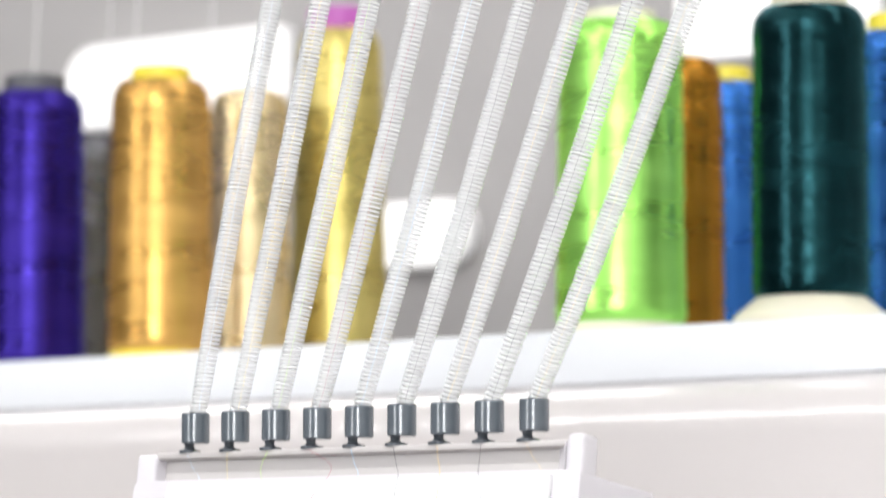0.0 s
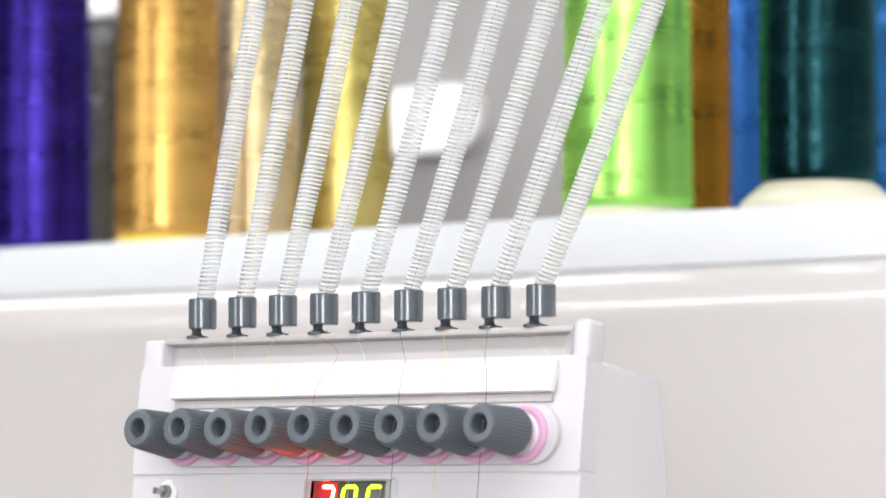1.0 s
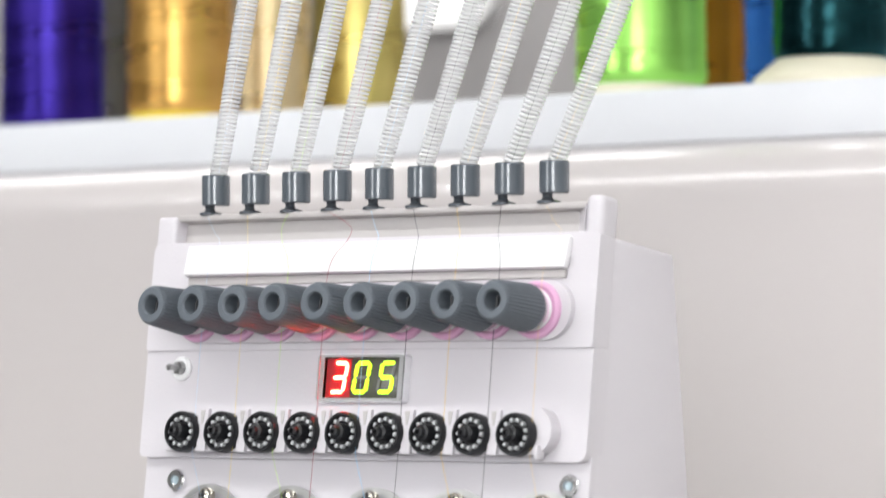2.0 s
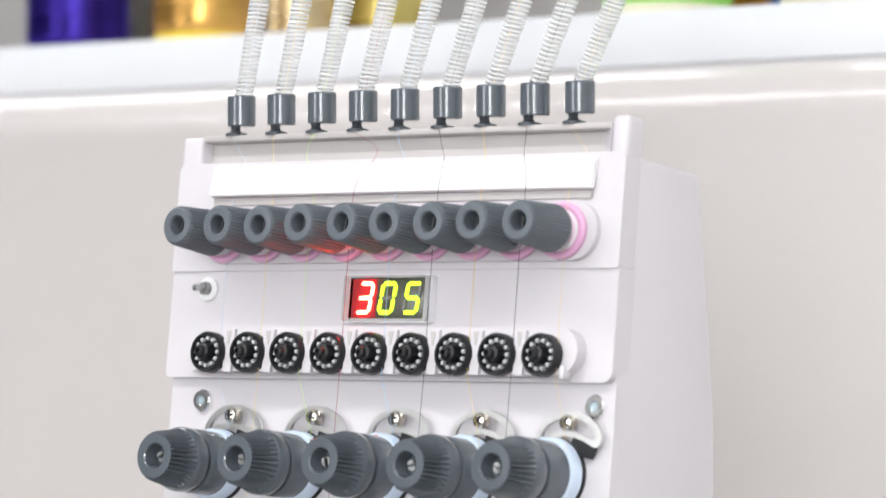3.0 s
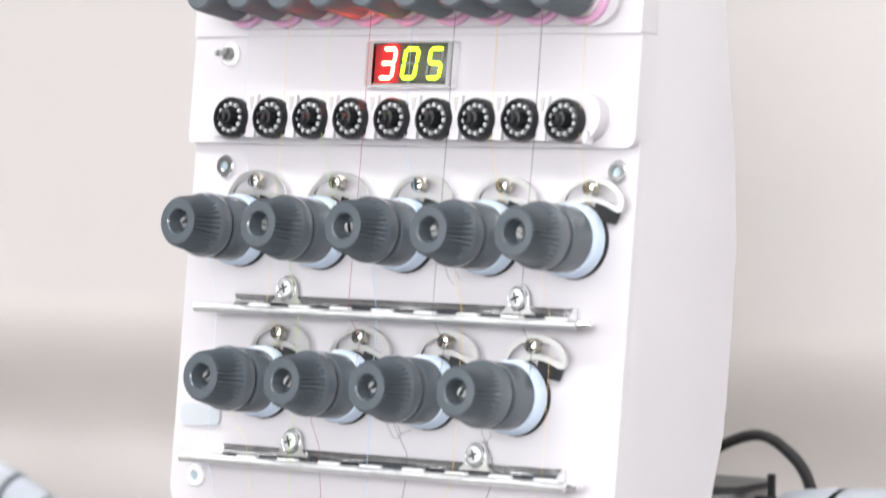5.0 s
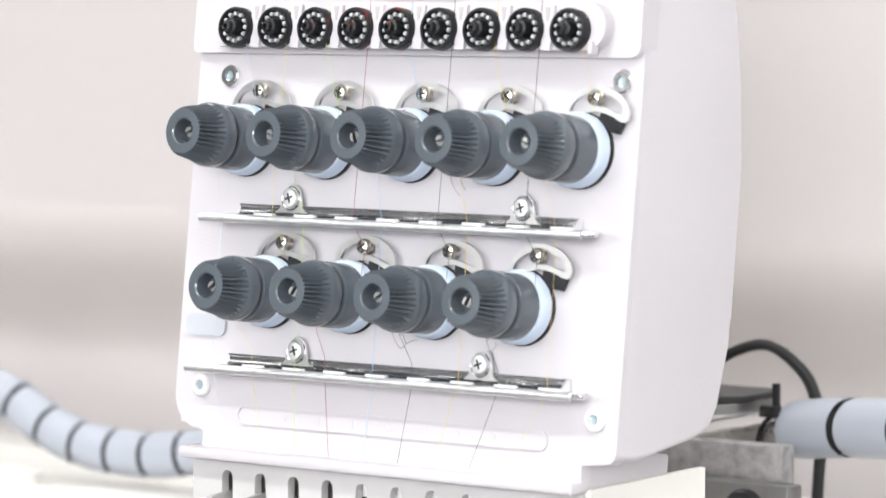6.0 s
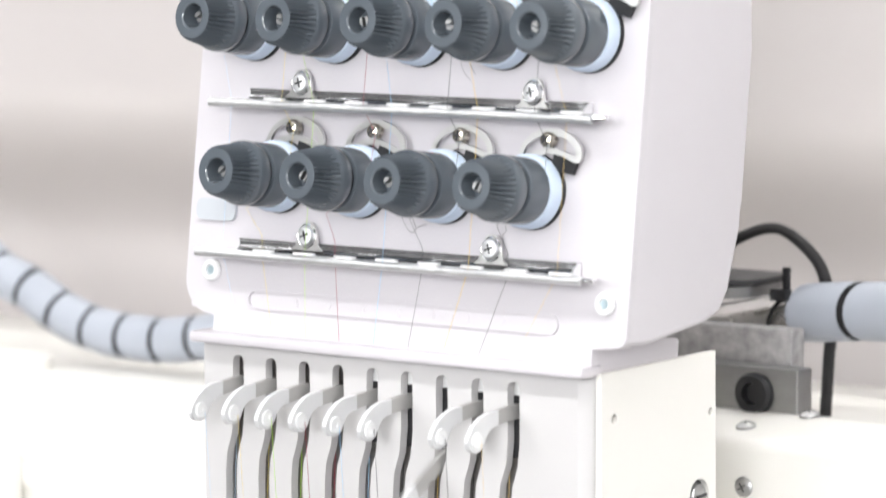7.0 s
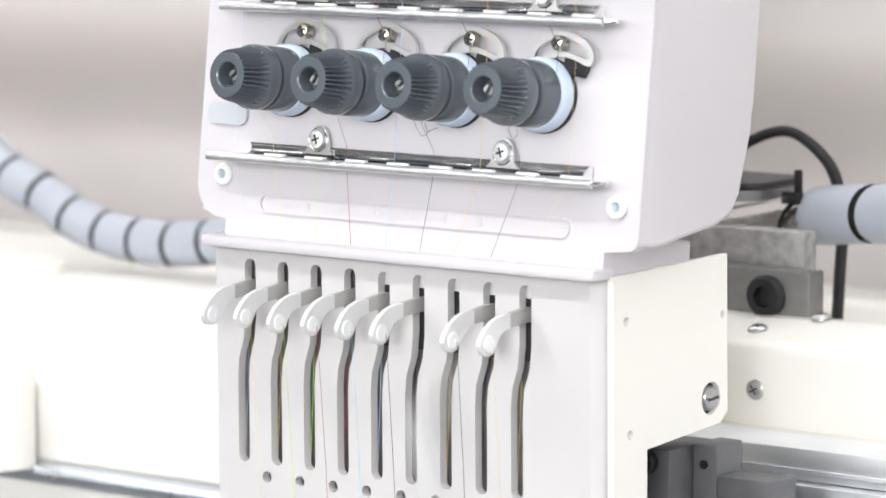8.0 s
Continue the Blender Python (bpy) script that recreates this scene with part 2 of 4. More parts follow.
def rounded(x0, x1, y0, y1, r, n=6):
    """Corner-rounded rectangle outline; r: one radius or four (from lower left, counter-clockwise)."""
    rs = [r] * 4 if not isinstance(r, (list, tuple)) else r
    out = []
    for (cx, cy, a0), q in zip(((x0, y0, 180), (x1, y0, 270), (x1, y1, 0), (x0, y1, 90)), rs):
        ox = cx + (q if cx == x0 else -q)
        oy = cy + (q if cy == y0 else -q)
        for k in range(n + 1):
            a = radians(a0 + 90 * k / n)
            out.append((ox + q * math.cos(a), oy + q * math.sin(a)))
    return out


def circle(cx, cy, r, n=16):
    return [(cx + r * math.cos(2 * math.pi * k / n), cy + r * math.sin(2 * math.pi * k / n)) for k in range(n)]


def plate(outline, z0, z1, holes=(), bevel=0.0, bm=None, m=None):
    """A flat plate of that outline, pierced by holes, from z0 to z1, with a chamfer on its upper rim."""
    own = bmesh.new()
    if not holes:
        vs = [own.verts.new((x, y, z1)) for x, y in outline]
        own.faces.new(vs)
    else:
        edges = []
        for loop in [outline, *holes]:
            vs = [own.verts.new((x, y, z1)) for x, y in loop]
            edges += [own.edges.new((vs[i], vs[(i + 1) % len(vs)])) for i in range(len(vs))]
        bmesh.ops.triangle_fill(own, use_beauty=True, use_dissolve=False, edges=edges, normal=(0, 0, 1))
    if bevel and not holes:
        top = own.faces[:]
        bmesh.ops.inset_region(own, faces=top, thickness=bevel, use_even_offset=True)
        rim = {v for f in top for v in f.verts}
        for v in own.verts:
            if v not in rim:
                v.co.z -= bevel
    border = [e for e in own.edges if e.is_boundary]
    ext = bmesh.ops.extrude_edge_only(own, edges=border)
    for g in ext["geom"]:
        if isinstance(g, bmesh.types.BMVert):
            g.co.z = z0
    if m is not None:
        own.transform(m)
    return join(bm, own)


def bars(strokes, width, depth, bm=None):
    """Straight raised strokes, each (x0, y0, x1, y1)."""
    for x0, y0, x1, y1 in strokes:
        d = Vector((x1 - x0, y1 - y0, 0))
        a = math.atan2(d.y, d.x)
        own = bmesh.new()
        bmesh.ops.create_cube(own, size=1, matrix=Matrix.Translation(((x0 + x1) / 2, (y0 + y1) / 2, depth / 2)) @ Matrix.Rotation(a, 4, "Z") @ Matrix.Diagonal((d.length, width, depth, 1)))
        bm = join(bm, own)
    return bm


def thing(name, label, category, m=None, group="", kind=""):
    ob = new(name)
    ob.empty_display_size = 0.02
    if m is not None:
        ob.matrix_world = m
    return tagged(ob, label, category, group, kind)


# ---------------------------------------------------------------- the room
X0, X1, Y0, Y1, TOP = -5.2, 3.2, -4.0, 4.8, 3.0


def room():
    def slab(name, b, material, label):
        ob = part(name, b, material, None, smooth=False)
        return tagged(ob, label, name.split("_")[0], kind="structure")
    slab("floor", box(X0, X1, Y0, Y1, -0.1, 0), FLOOR, "grey vinyl workshop floor")
    slab("ceiling", box(X0, X1, Y0, Y1, TOP, TOP + 0.1), CEIL, "white ceiling boards of the workshop")
    slab("wall_north", box(X0, X1, Y1, Y1 + 0.12, 0, TOP), WALL, "grey painted far wall of the workshop")
    slab("wall_west", box(X0 - 0.12, X0, Y0, Y1, 0, TOP), WALL, "grey painted side wall of the workshop")
    slab("wall_east", box(X1, X1 + 0.12, Y0, Y1, 0, TOP), PALE_WALL, "pale painted side wall of the workshop")
    slab("wall_south", box(X0, X1, Y0 - 0.12, Y0, 0, TOP), PALE_WALL, "pale painted wall behind the viewer")
    # lamps in the ceiling
    for px, py, watts in PANELS:
        t = thing("ceiling_light", "white square-edged luminous ceiling panel", "ceiling light", pose(px, py, TOP), "ceiling lights")
        part("frame", plate(rounded(-0.885, 0.885, -0.10, 0.10, 0.01), -0.05, -0.001, [rounded(-0.865, 0.865, -0.075, 0.075, 0.005)]), ABS_BRIGHT, t)
        part("diffuser", box(-0.864, 0.864, -0.074, 0.074, -0.03, -0.01), LAMP, t)


room()


# Framed glowing panes added to house the unseen fill lights.
def fill_panes():
    for k, (wx, ww, watts) in enumerate(FILL_PANES):
        w = thing("window_%d" % (k + 1), "white framed glowing fill pane added behind the viewer", "window", pose(wx, Y0 + 0.001, 1.98, 90, 0, 180), kind="structure")
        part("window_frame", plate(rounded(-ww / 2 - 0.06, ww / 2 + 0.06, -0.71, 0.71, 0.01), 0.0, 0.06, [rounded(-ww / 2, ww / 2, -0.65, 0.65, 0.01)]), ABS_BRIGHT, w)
        part("pane", box(-ww / 2 + 0.001, ww / 2 - 0.001, -0.649, 0.649, 0.01, 0.02), FILL_GLOW, w)


fill_panes()


def bright_panel(x, z, w, h, r, label):
    """A glowing panel added on the partition for a bright patch of unknown source."""
    t = thing("backdrop_glow", label, "wall light", pose(x, 0.999, z, 90), "wall lights")
    part("housing", plate(rounded(-w / 2 - 0.002, w / 2 + 0.002, -h / 2 - 0.002, h / 2 + 0.002, r, 8), 0.0, 0.010), ABS_BRIGHT, t)
    part("diffuser", plate(rounded(-w / 2, w / 2, -h / 2, h / 2, r, 8), 0.0105, 0.016, bevel=0.003), PANEL_GLOW, t)


# Grey backdrop added to carry the glowing panels.
tagged(part("partition", box(-3.0, 1.6, 1.0, 1.06, 0, 2.4, 0.004), WALL, None, "grey painted partition behind the machine"), category="partition", kind="structure")
bright_panel(-0.7196, H + 0.2955, 0.074, 0.040, [0.012, 0.0195, 0.0195, 0.004], "small glowing white panel with rounded corners")
bright_panel(-0.9350, H + 0.4170, 0.195, 0.055, [0.012, 0.012, 0.010, 0.026], "long glowing white panel on the grey partition")
bright_panel(-0.4450, H + 0.4260, 0.140, 0.066, 0.012, "glowing white panel on the grey partition")

# ---------------------------------------------------------------- beam with thread shelf


def machine_beam():
    t = thing("machine_beam", "long beige enamelled machine beam with a white upper band", "machine beam", pose(0, 0, H))
    # body: section in y, z
    sec = []
    def arc(cy, cz, r, a0, a1, n=8):
        for k in range(n + 1):
            a = radians(a0 + (a1 - a0) * k / n)
            sec.append((cy + r * math.cos(a), cz + r * math.sin(a)))
    sec.append((0.3815, 0.1450))
    arc(0.391, 0.119, 0.028, 113, 180, 16)
    for k in range(11):                      # gentle set-back below, added so this band turns darker
        f = k / 10
        sec.append((0.363 + 0.048 * (3 * f * f - 2 * f ** 3), -0.064 - 0.090 * f))
    sec += [(0.411, -0.26), (0.60, -0.26), (0.60, 0.145)]
    bm = bmesh.new()
    rows = [[bm.verts.new((x, y, z)) for y, z in sec] for x in (-1.6, 1.2)]
    n = len(sec)
    for i in range(n):
        bm.faces.new((rows[0][i], rows[0][(i + 1) % n], rows[1][(i + 1) % n], rows[1][i]))
    bm.faces.new(rows[0]), bm.faces.new(rows[1][::-1])
    part("beam_body", bm, BEAM, t, "beige enamelled steel")
    part("band", box(-1.6, 1.2, 0.3806, 0.70, 0.1452, 0.1695, 0.0015), BAND, t, "white enamelled band")


machine_beam()


def spool(x, y, z0, z1, r, yarn_mat, cone_mat, label, top=0.0, top_r=0.016, flange=0.0, lean=0.0, taper=0.93, seed=0):
    """A king spool: plastic cone with wound thread. z0 to z1: the wound part."""
    base = H + 0.1695
    t = thing("thread_spool", label, "thread spool", pose(x, y, base), "thread spools on the shelf")
    zb, zt = H + z0 - base, H + z1 - base
    fr = flange or r * 0.98
    prof = [(0, 0), (fr, 0), (fr, min(0.003, zb * 0.4)), (r * 0.93, max(zb, 0.004)), (r * 0.5, zb + 0.002), (top_r * 0.98, zt), (top_r, zt + 0.001), (top_r * 0.97, zt + top), (top_r * 0.75, zt + top + 0.0008), (top_r * 0.6, zt + top - 0.002), (0, zt + top - 0.002)]
    part("cone", lathe(prof, 40), cone_mat, t)
    rng = random.Random(seed)
    n = 40
    pr = [(top_r * 0.6, zb + 0.0005)]
    for k in range(n + 1):
        f = k / n
        e = 0.004 / (zt - zb)
        shoulder = 1.0
        if f < e:
            shoulder = 0.94 + 0.06 * math.sin(f / e * math.pi / 2)
        if f > 1 - 0.07:
            q = (f - 0.93) / 0.07
            shoulder = 1 - 0.16 * q * q
        wob = 0.0005 * noise.noise((f * 9, seed * 3.1, 0)) + 0.00025 * rng.uniform(-1, 1)
        pr.append(((r * (1 + (taper - 1) * f)) * shoulder + wob, zb + (zt - zb) * f))
    pr.append((top_r * 0.9, zt + 0.0004))
    part("yarn", lathe(pr, 64), yarn_mat, t)
    return t


Y_BLUE = yarn("royal_blue_thread", (0.008, 0.003, 0.075), (0.042, 0.022, 0.27))
Y_GOLD = yarn("gold_thread", (0.34, 0.17, 0.03), (0.76, 0.46, 0.14))
Y_TAN = yarn("tan_thread", (0.50, 0.38, 0.20), (0.74, 0.60, 0.36))
Y_YELLOW = yarn("mustard_thread", (0.36, 0.28, 0.06), (0.66, 0.55, 0.20))
Y_GREEN = yarn("lime_green_thread", (0.24, 0.62, 0.08), (0.48, 0.94, 0.22))
Y_OCHRE = yarn("ochre_thread", (0.24, 0.10, 0.006), (0.42, 0.20, 0.022))
Y_SKY = yarn("mid_blue_thread", (0.016, 0.085, 0.32), (0.045, 0.18, 0.50))
Y_TEAL = yarn("dark_teal_thread", (0.0007, 0.007, 0.009), (0.0035, 0.027, 0.031), 0.20)
Y_GREYT = yarn("grey_thread", (0.09, 0.09, 0.10), (0.17, 0.17, 0.18))

spool(-0.5644, 0.45, 0.1725, 0.3150, 0.0268, Y_BLUE, GREY_CAP, "royal blue thread spool with a charcoal cone", top=0.009, top_r=0.0165, seed=1)
spool(-0.6003, 0.53, 0.172, 0.300, 0.0205, Y_GREYT, GREY_CAP, "grey thread spool behind the blue one", top=0.004, top_r=0.014, seed=2)
spool(-0.460, 0.43, 0.1745, 0.310, 0.0262, Y_GOLD, YELLOW_CAP, "gold thread spool on a bright yellow cone", top=0.007, top_r=0.0152, flange=0.0265, seed=3)
spool(-0.4773, 0.52, 0.175, 0.3155, 0.0215, Y_TAN, PLASTIC_CONE, "pale tan thread spool with a cream cone", top=0.002, top_r=0.013, seed=4)
spool(-0.465, 0.58, 0.176, 0.355, 0.0272, Y_YELLOW, PURPLE_CAP, "tall mustard thread spool with a purple cone", top=0.012, top_r=0.017, taper=0.80, seed=5)
spool(-0.1746, 0.42, 0.1745, 0.3115, 0.0298, Y_GREEN, PLASTIC_CONE, "lime green thread spool on a cream cone", top=0.006, top_r=0.0165, flange=0.029, seed=6)
spool(-0.1888, 0.49, 0.172, 0.304, 0.0212, Y_OCHRE, PLASTIC_CONE, "ochre thread spool behind the green one", top=0.002, top_r=0.013, seed=7)
spool(-0.2008, 0.55, 0.172, 0.301, 0.0213, Y_SKY, YELLOW_CAP, "mid blue thread spool with a yellow cone", top=0.0075, top_r=0.0125, seed=8)
spool(-0.0711, 0.415, 0.181, 0.3082, 0.0259, Y_TEAL, PLASTIC_CONE, "dark teal thread spool on a cream cone", top=0.012, top_r=0.0168, flange=0.034, taper=0.965, seed=9)
spool(-0.0762, 0.50, 0.172, 0.3085, 0.0213, Y_SKY, YELLOW_CAP, "mid blue thread spool behind the teal one", top=0.008, top_r=0.0135, seed=10)

# ---------------------------------------------------------------- the embroidery head
MOVING = {}
HEAD_POSE = pose(0, 0, H, 90 - TAU)
head = thing("embroidery_head", "white multi-needle embroidery head with grey tension knobs", "embroidery head", HEAD_POSE)
UPRIGHT = HEAD_POSE.inverted() @ pose(0, 0, H)      # for upright parts: x, y, z round the same origin


def shell():
    # upright shell behind the panels: section in y, z
    s, c = math.sin(radians(TAU)), math.cos(radians(TAU))
    def f(v, w):
        return (v * s - w * c, v * c + w * s)
    sec = [f(0.0890, -0.0012), (0.0505, 0.0830), (0.0573, 0.0067), (0.0595, -0.022), (0.0535, -0.0740), (0.0485, -0.080), (0.0455, -0.1020), (0.0400, -0.1090), (0.0310, -0.1120), f(-0.1155, -0.012), f(-0.1155, -0.0012)]
    bm = bmesh.new()
    rows = [[bm.verts.new((x, y, z)) for y, z in sec] for x in (-0.0995, 0.0901)]
    n = len(sec)
    for i in range(n):
        bm.faces.new((rows[0][i], rows[0][(i + 1) % n], rows[1][(i + 1) % n], rows[1][i]))
    bm.faces.new(rows[0]), bm.faces.new(rows[1][::-1])
    bm.edges.ensure_lookup_table()
    rim = [e for e in bm.edges if abs(e.verts[0].co.x - e.verts[1].co.x) < 1e-6]
    bmesh.ops.bevel(bm, geom=rim, offset=0.0022, segments=3, affect="EDGES", profile=0.5)
    part("shell", bm, ABS, head, m=UPRIGHT)


shell()
UL, UR = -0.1005, 0.0900


def panels():
    # lower plate with rounded lower corners
    out = [(UL, 0.0200)] + [(UL + 0.0125 - 0.0125 * math.cos(radians(a)), -0.1050 - 0.0125 * math.sin(radians(a))) for a in range(0, 91, 10)]
    out += [(-0.0864, -0.1180), (-0.0862, -0.1268), (0.0768, -0.1268), (0.0768, -0.1180)]
    out += [(UR - 0.004 + 0.004 * math.sin(radians(a)), -0.1130 - 0.004 * math.cos(radians(a))) for a in range(0, 91, 15)] + [(UR, 0.0200)]
    part("front_plate", plate(out, -0.0050, 0.0, bevel=0.0010), ABS, head)
    # neck behind it
    part("neck", box(-0.0860, 0.0766, -0.1268, -0.1130, -0.050, -0.0042, 0.001), ABS, head)
    # middle panel
    part("middle_panel", plate(rounded(UL - 0.001, UR + 0.0002, 0.0142, 0.0560, [0.002, 0.004, 0.001, 0.001]), -0.006, 0.0032, bevel=0.0008), ABS, head)
    # upper panel, with a trough for the guides at its top
    part("upper_panel", plate(rounded(UL - 0.001, UR + 0.0004, 0.0515, 0.0896, [0.001, 0.001, 0.002, 0.003]), -0.0045, 0.0042, bevel=0.0012), ABS, head)
    part("top_rail", plate(rounded(UL + 0.004, 0.0850, 0.0892, 0.1006, [0.001, 0.001, 0.001, 0.003]), -0.0066, -0.0035, bevel=0.0008), ABS, head)
    part("rail_end", box(0.0835, 0.0904, 0.0870, 0.1018, -0.0062, 0.0041, 0.0022, 4), ABS, head)
    part("rail_end", box(-0.1013, -0.0925, 0.0862, 0.0992, -0.0060, 0.0041, 0.0014, 3), ABS, head)
    part("guide_ledge", box(-0.0935, 0.0848, 0.0975, 0.0998, -0.0034, 0.0030, 0.0008), LEDGE, head)
    # The trough's shade is painted on as a grey back strip.
    part("trough_back", box(-0.0935, 0.0845, 0.0893, 0.0974, -0.0034, -0.0020), SHADE_GREY, head, "grey strip with the recess shade in its colour")
    part("trough_end", plate([(0.0772, -0.0021), (0.0836, -0.0021), (0.0836, 0.0037)], 0, 0.0100, m=pose(0, 0.0990, 0, 90)), ABS, head, "sloping end of the trough")
    # bright cover strip that leans outwards
    part("cover_strip", box(-0.0842, 0.0795, -0.0054, 0.0054, -0.0015, 0.0015, 0.0006), ABS_BRIGHT, head, "bright white plastic strip", m=pose(0, 0.0826, 0.0056, -10))
    # Grey foot carries the dark band under the cover strip.
    part("strip_foot", box(-0.0835, 0.0785, 0.0742, 0.0770, 0.0042, 0.0056, 0.0004), SHADE_GREY, head)
    # swelling behind the small knobs, and behind the wheels
    part("knob_mount", plate(rounded(-0.0870, 0.0825, 0.0538, 0.0736, 0.0098, 10), 0.0038, 0.0066, bevel=0.0016), ABS, head)
    part("wheel_mount", plate(rounded(-0.0872, 0.0795, 0.0160, 0.0316, [0.002, 0.0075, 0.0075, 0.002], 8), 0.0028, 0.0085, bevel=0.0012), ABS, head)


panels()


def thread_guides():
    cap = mesh_of(lathe([(0, 0.0042), (0.0046, 0.0042), (0.0050, 0.0047), (0.0050, 0.0145), (0.0046, 0.0150), (0.0034, 0.0150), (0.0034, 0.0120), (0, 0.0120)], 24), "cap")
    foot = lathe([(0, 0), (0.0036, 0), (0.0036, 0.0009), (0.0022, 0.0013), (0.0016, 0.002), (0.0019, 0.0043), (0, 0.0043)], 16)
    foot = mesh_of(join(foot, box(-0.0030, 0.0046, -0.0012, 0.0012, -0.0003, 0.0007, 0.0002)), "foot")
    for i in range(9):
        g = part("thread_guide", foot, GREY_DARK, head, m=pose(-0.0803 + 0.01825 * i, 0.0998, 0.0005, -90 + TAU))
        part("cap", cap, GREY, g, m=pose(0.0028, 0.0, -0.0010))


thread_guides()


def small_knobs():
    ring = mesh_of(lathe([(0.006, 0), (0.0094, 0), (0.0096, 0.0008), (0.0094, 0.0017), (0.0087, 0.0023), (0.0078, 0.0022), (0.0073, 0.0014), (0.006, 0.0013)], 40), "ring")
    disc = mesh_of(lathe([(0, 0), (0.0068, 0), (0.0071, 0.0010), (0.0062, 0.0016), (0.0045, 0.0018), (0.0034, 0.0040), (0.0030, 0.0105), (0, 0.0105)], 32), "spring_disc")
    spring = mesh_of(tube([((0.0068 - 0.0024 * k / 84) * math.cos(k * 2 * math.pi / 21), (0.0068 - 0.0024 * k / 84) * math.sin(k * 2 * math.pi / 21), 0.0022 + 0.0046 * k / 84) for k in range(85)], 0.00045, 6), "spring")
    knob = mesh_of(lathe([(0, 0.0002), (0.0070, 0), (0.0080, 0.0008), (0.0080, 0.0016), (0.0069, 0.0188), (0.0066, 0.0195), (0.0058, 0.0202), (0.0037, 0.0203), (0.0032, 0.0197), (0.0029, 0.0105), (0, 0.0105)], 190, flutes=(2, 5, 38, 0.00055)), "knob", angle=30)
    pin = mesh_of(plate(rounded(-0.00035, 0.00035, -0.0019, 0.0019, 0.0003, 3), 0.004, 0.0128, bevel=0.0003), "pin")
    rng = random.Random(4)
    for i in range(9):
        tilt = rng.uniform(-1.2, 1.2)
        k = part("small_tension", disc, WHITE_PART, head, "white spring disc", pose(-0.0755 + 0.0181 * i, 0.0634, 0.0080, tilt * 0.6, tilt, 0))
        part("ring", ring, PINK, k, "pink plastic ring", pose(0, 0, -0.0014))
        part("spring", spring, PINK_PALE, k, "pale pink coil spring", pose(0, 0, 0, 0, 0, 40 * i))
        part("knob", knob, GREY_RIB, k, "ribbed slate grey plastic knob", pose(0, 0, 0.0048 + rng.uniform(-0.0004, 0.0006)))
        part("pin", pin, DARK_GUN, k, "flat steel pin", pose(0, 0, 0.0090, 0, 0, rng.uniform(-12, 4)))


small_knobs()


def segment(x0, y0, x1, y1, width, depth):
    """One six-cornered segment bar with pointed ends."""
    d = Vector((x1 - x0, y1 - y0)).normalized()
    n = Vector((-d.y, d.x)) * width / 2
    a, b = Vector((x0, y0)), Vector((x1, y1))
    e = d * width / 2
    return plate([tuple(p) for p in (a, a + e - n, b - e - n, b, b - e + n, a + e + n)], 0, depth)


def digits_display():
    d = part("display", box(-0.0175, 0.0140, 0.0347, 0.0482, 0.0030, 0.0058, 0.0002), DISPLAY_DARK, head, "three-digit lit counter")
    part("bezel", plate(rounded(-0.0206, 0.0160, 0.0336, 0.0492, 0.0010), 0.0030, 0.0072, [rounded(-0.0178, 0.0143, 0.0345, 0.0484, 0.0004)]), CLEAR, d, "clear acrylic bezel")
    part("bezel_edge", plate(rounded(-0.0209, 0.0163, 0.0333, 0.0495, 0.0012), 0.0030, 0.0066, [rounded(-0.0206, 0.0160, 0.0336, 0.0492, 0.0010)]), LIP, d, "bright polished edge")
    part("inner_edge", plate(rounded(-0.0181, 0.0146, 0.0342, 0.0487, 0.0006), 0.0030, 0.0069, [rounded(-0.0178, 0.0143, 0.0345, 0.0484, 0.0004)]), CHROME, d)
    part("red_window", box(-0.0175, -0.0069, 0.0349, 0.0480, 0.0058, 0.00595), DISPLAY_RED, d)
    # seven segments: a top, b upper right, c lower right, d bottom, e lower left, f upper left, g middle
    w, h = 0.0054, 0.0098
    seg = {"a": (0, 1, 1, 1), "b": (1, 1, 1, 0.5), "c": (1, 0.5, 1, 0), "d": (0, 0, 1, 0), "e": (0, 0.5, 0, 0), "f": (0, 1, 0, 0.5), "g": (0, 0.5, 1, 0.5)}
    on = {"3": "abgcd", "0": "abcdef", "5": "afgcd"}
    for ch, x0, material in (("3", -0.0153, RED_LED), ("0", -0.0056, GREEN_LED), ("5", 0.0050, GREEN_LED)):
        for key, (a, b, c, e) in seg.items():
            lit = key in on[ch]
            if not lit and ch == "3":
                continue
            p, q = Vector((x0 + a * w + b * 0.0015, 0.0367 + b * h)), Vector((x0 + c * w + e * 0.0015, 0.0367 + e * h))
            gap = (q - p).normalized() * 0.00016
            part("segment", segment(*(p + gap), *(q - gap), 0.00125 if lit else 0.0011, 0.0003), material if lit else SEG_OFF, d, m=pose(0, 0, 0.0060), smooth=False)


digits_display()


def toggle_switch():
    t = part("toggle_switch", lathe([(0, 0), (0.0043, 0), (0.0043, 0.0010), (0.0036, 0.0016), (0.0026, 0.0016), (0.0024, 0.0010), (0, 0.0010)], 28), WHITE_PART, head, "white washer with a steel toggle", pose(-0.0845, 0.0452, 0.0032))
    part("nut", lathe([(0, 0), (0.0024, 0), (0.0024, 0.0022), (0.0018, 0.0028), (0, 0.0028)], 6), STEEL, t, m=pose(0, 0, 0.0010))
    part("stick", lathe([(0, 0), (0.0008, 0), (0.0012, 0.0050), (0.0006, 0.0058), (0, 0.0058)], 12), STEEL, t, m=pose(0, 0, 0.0030, 4, 2))


toggle_switch()


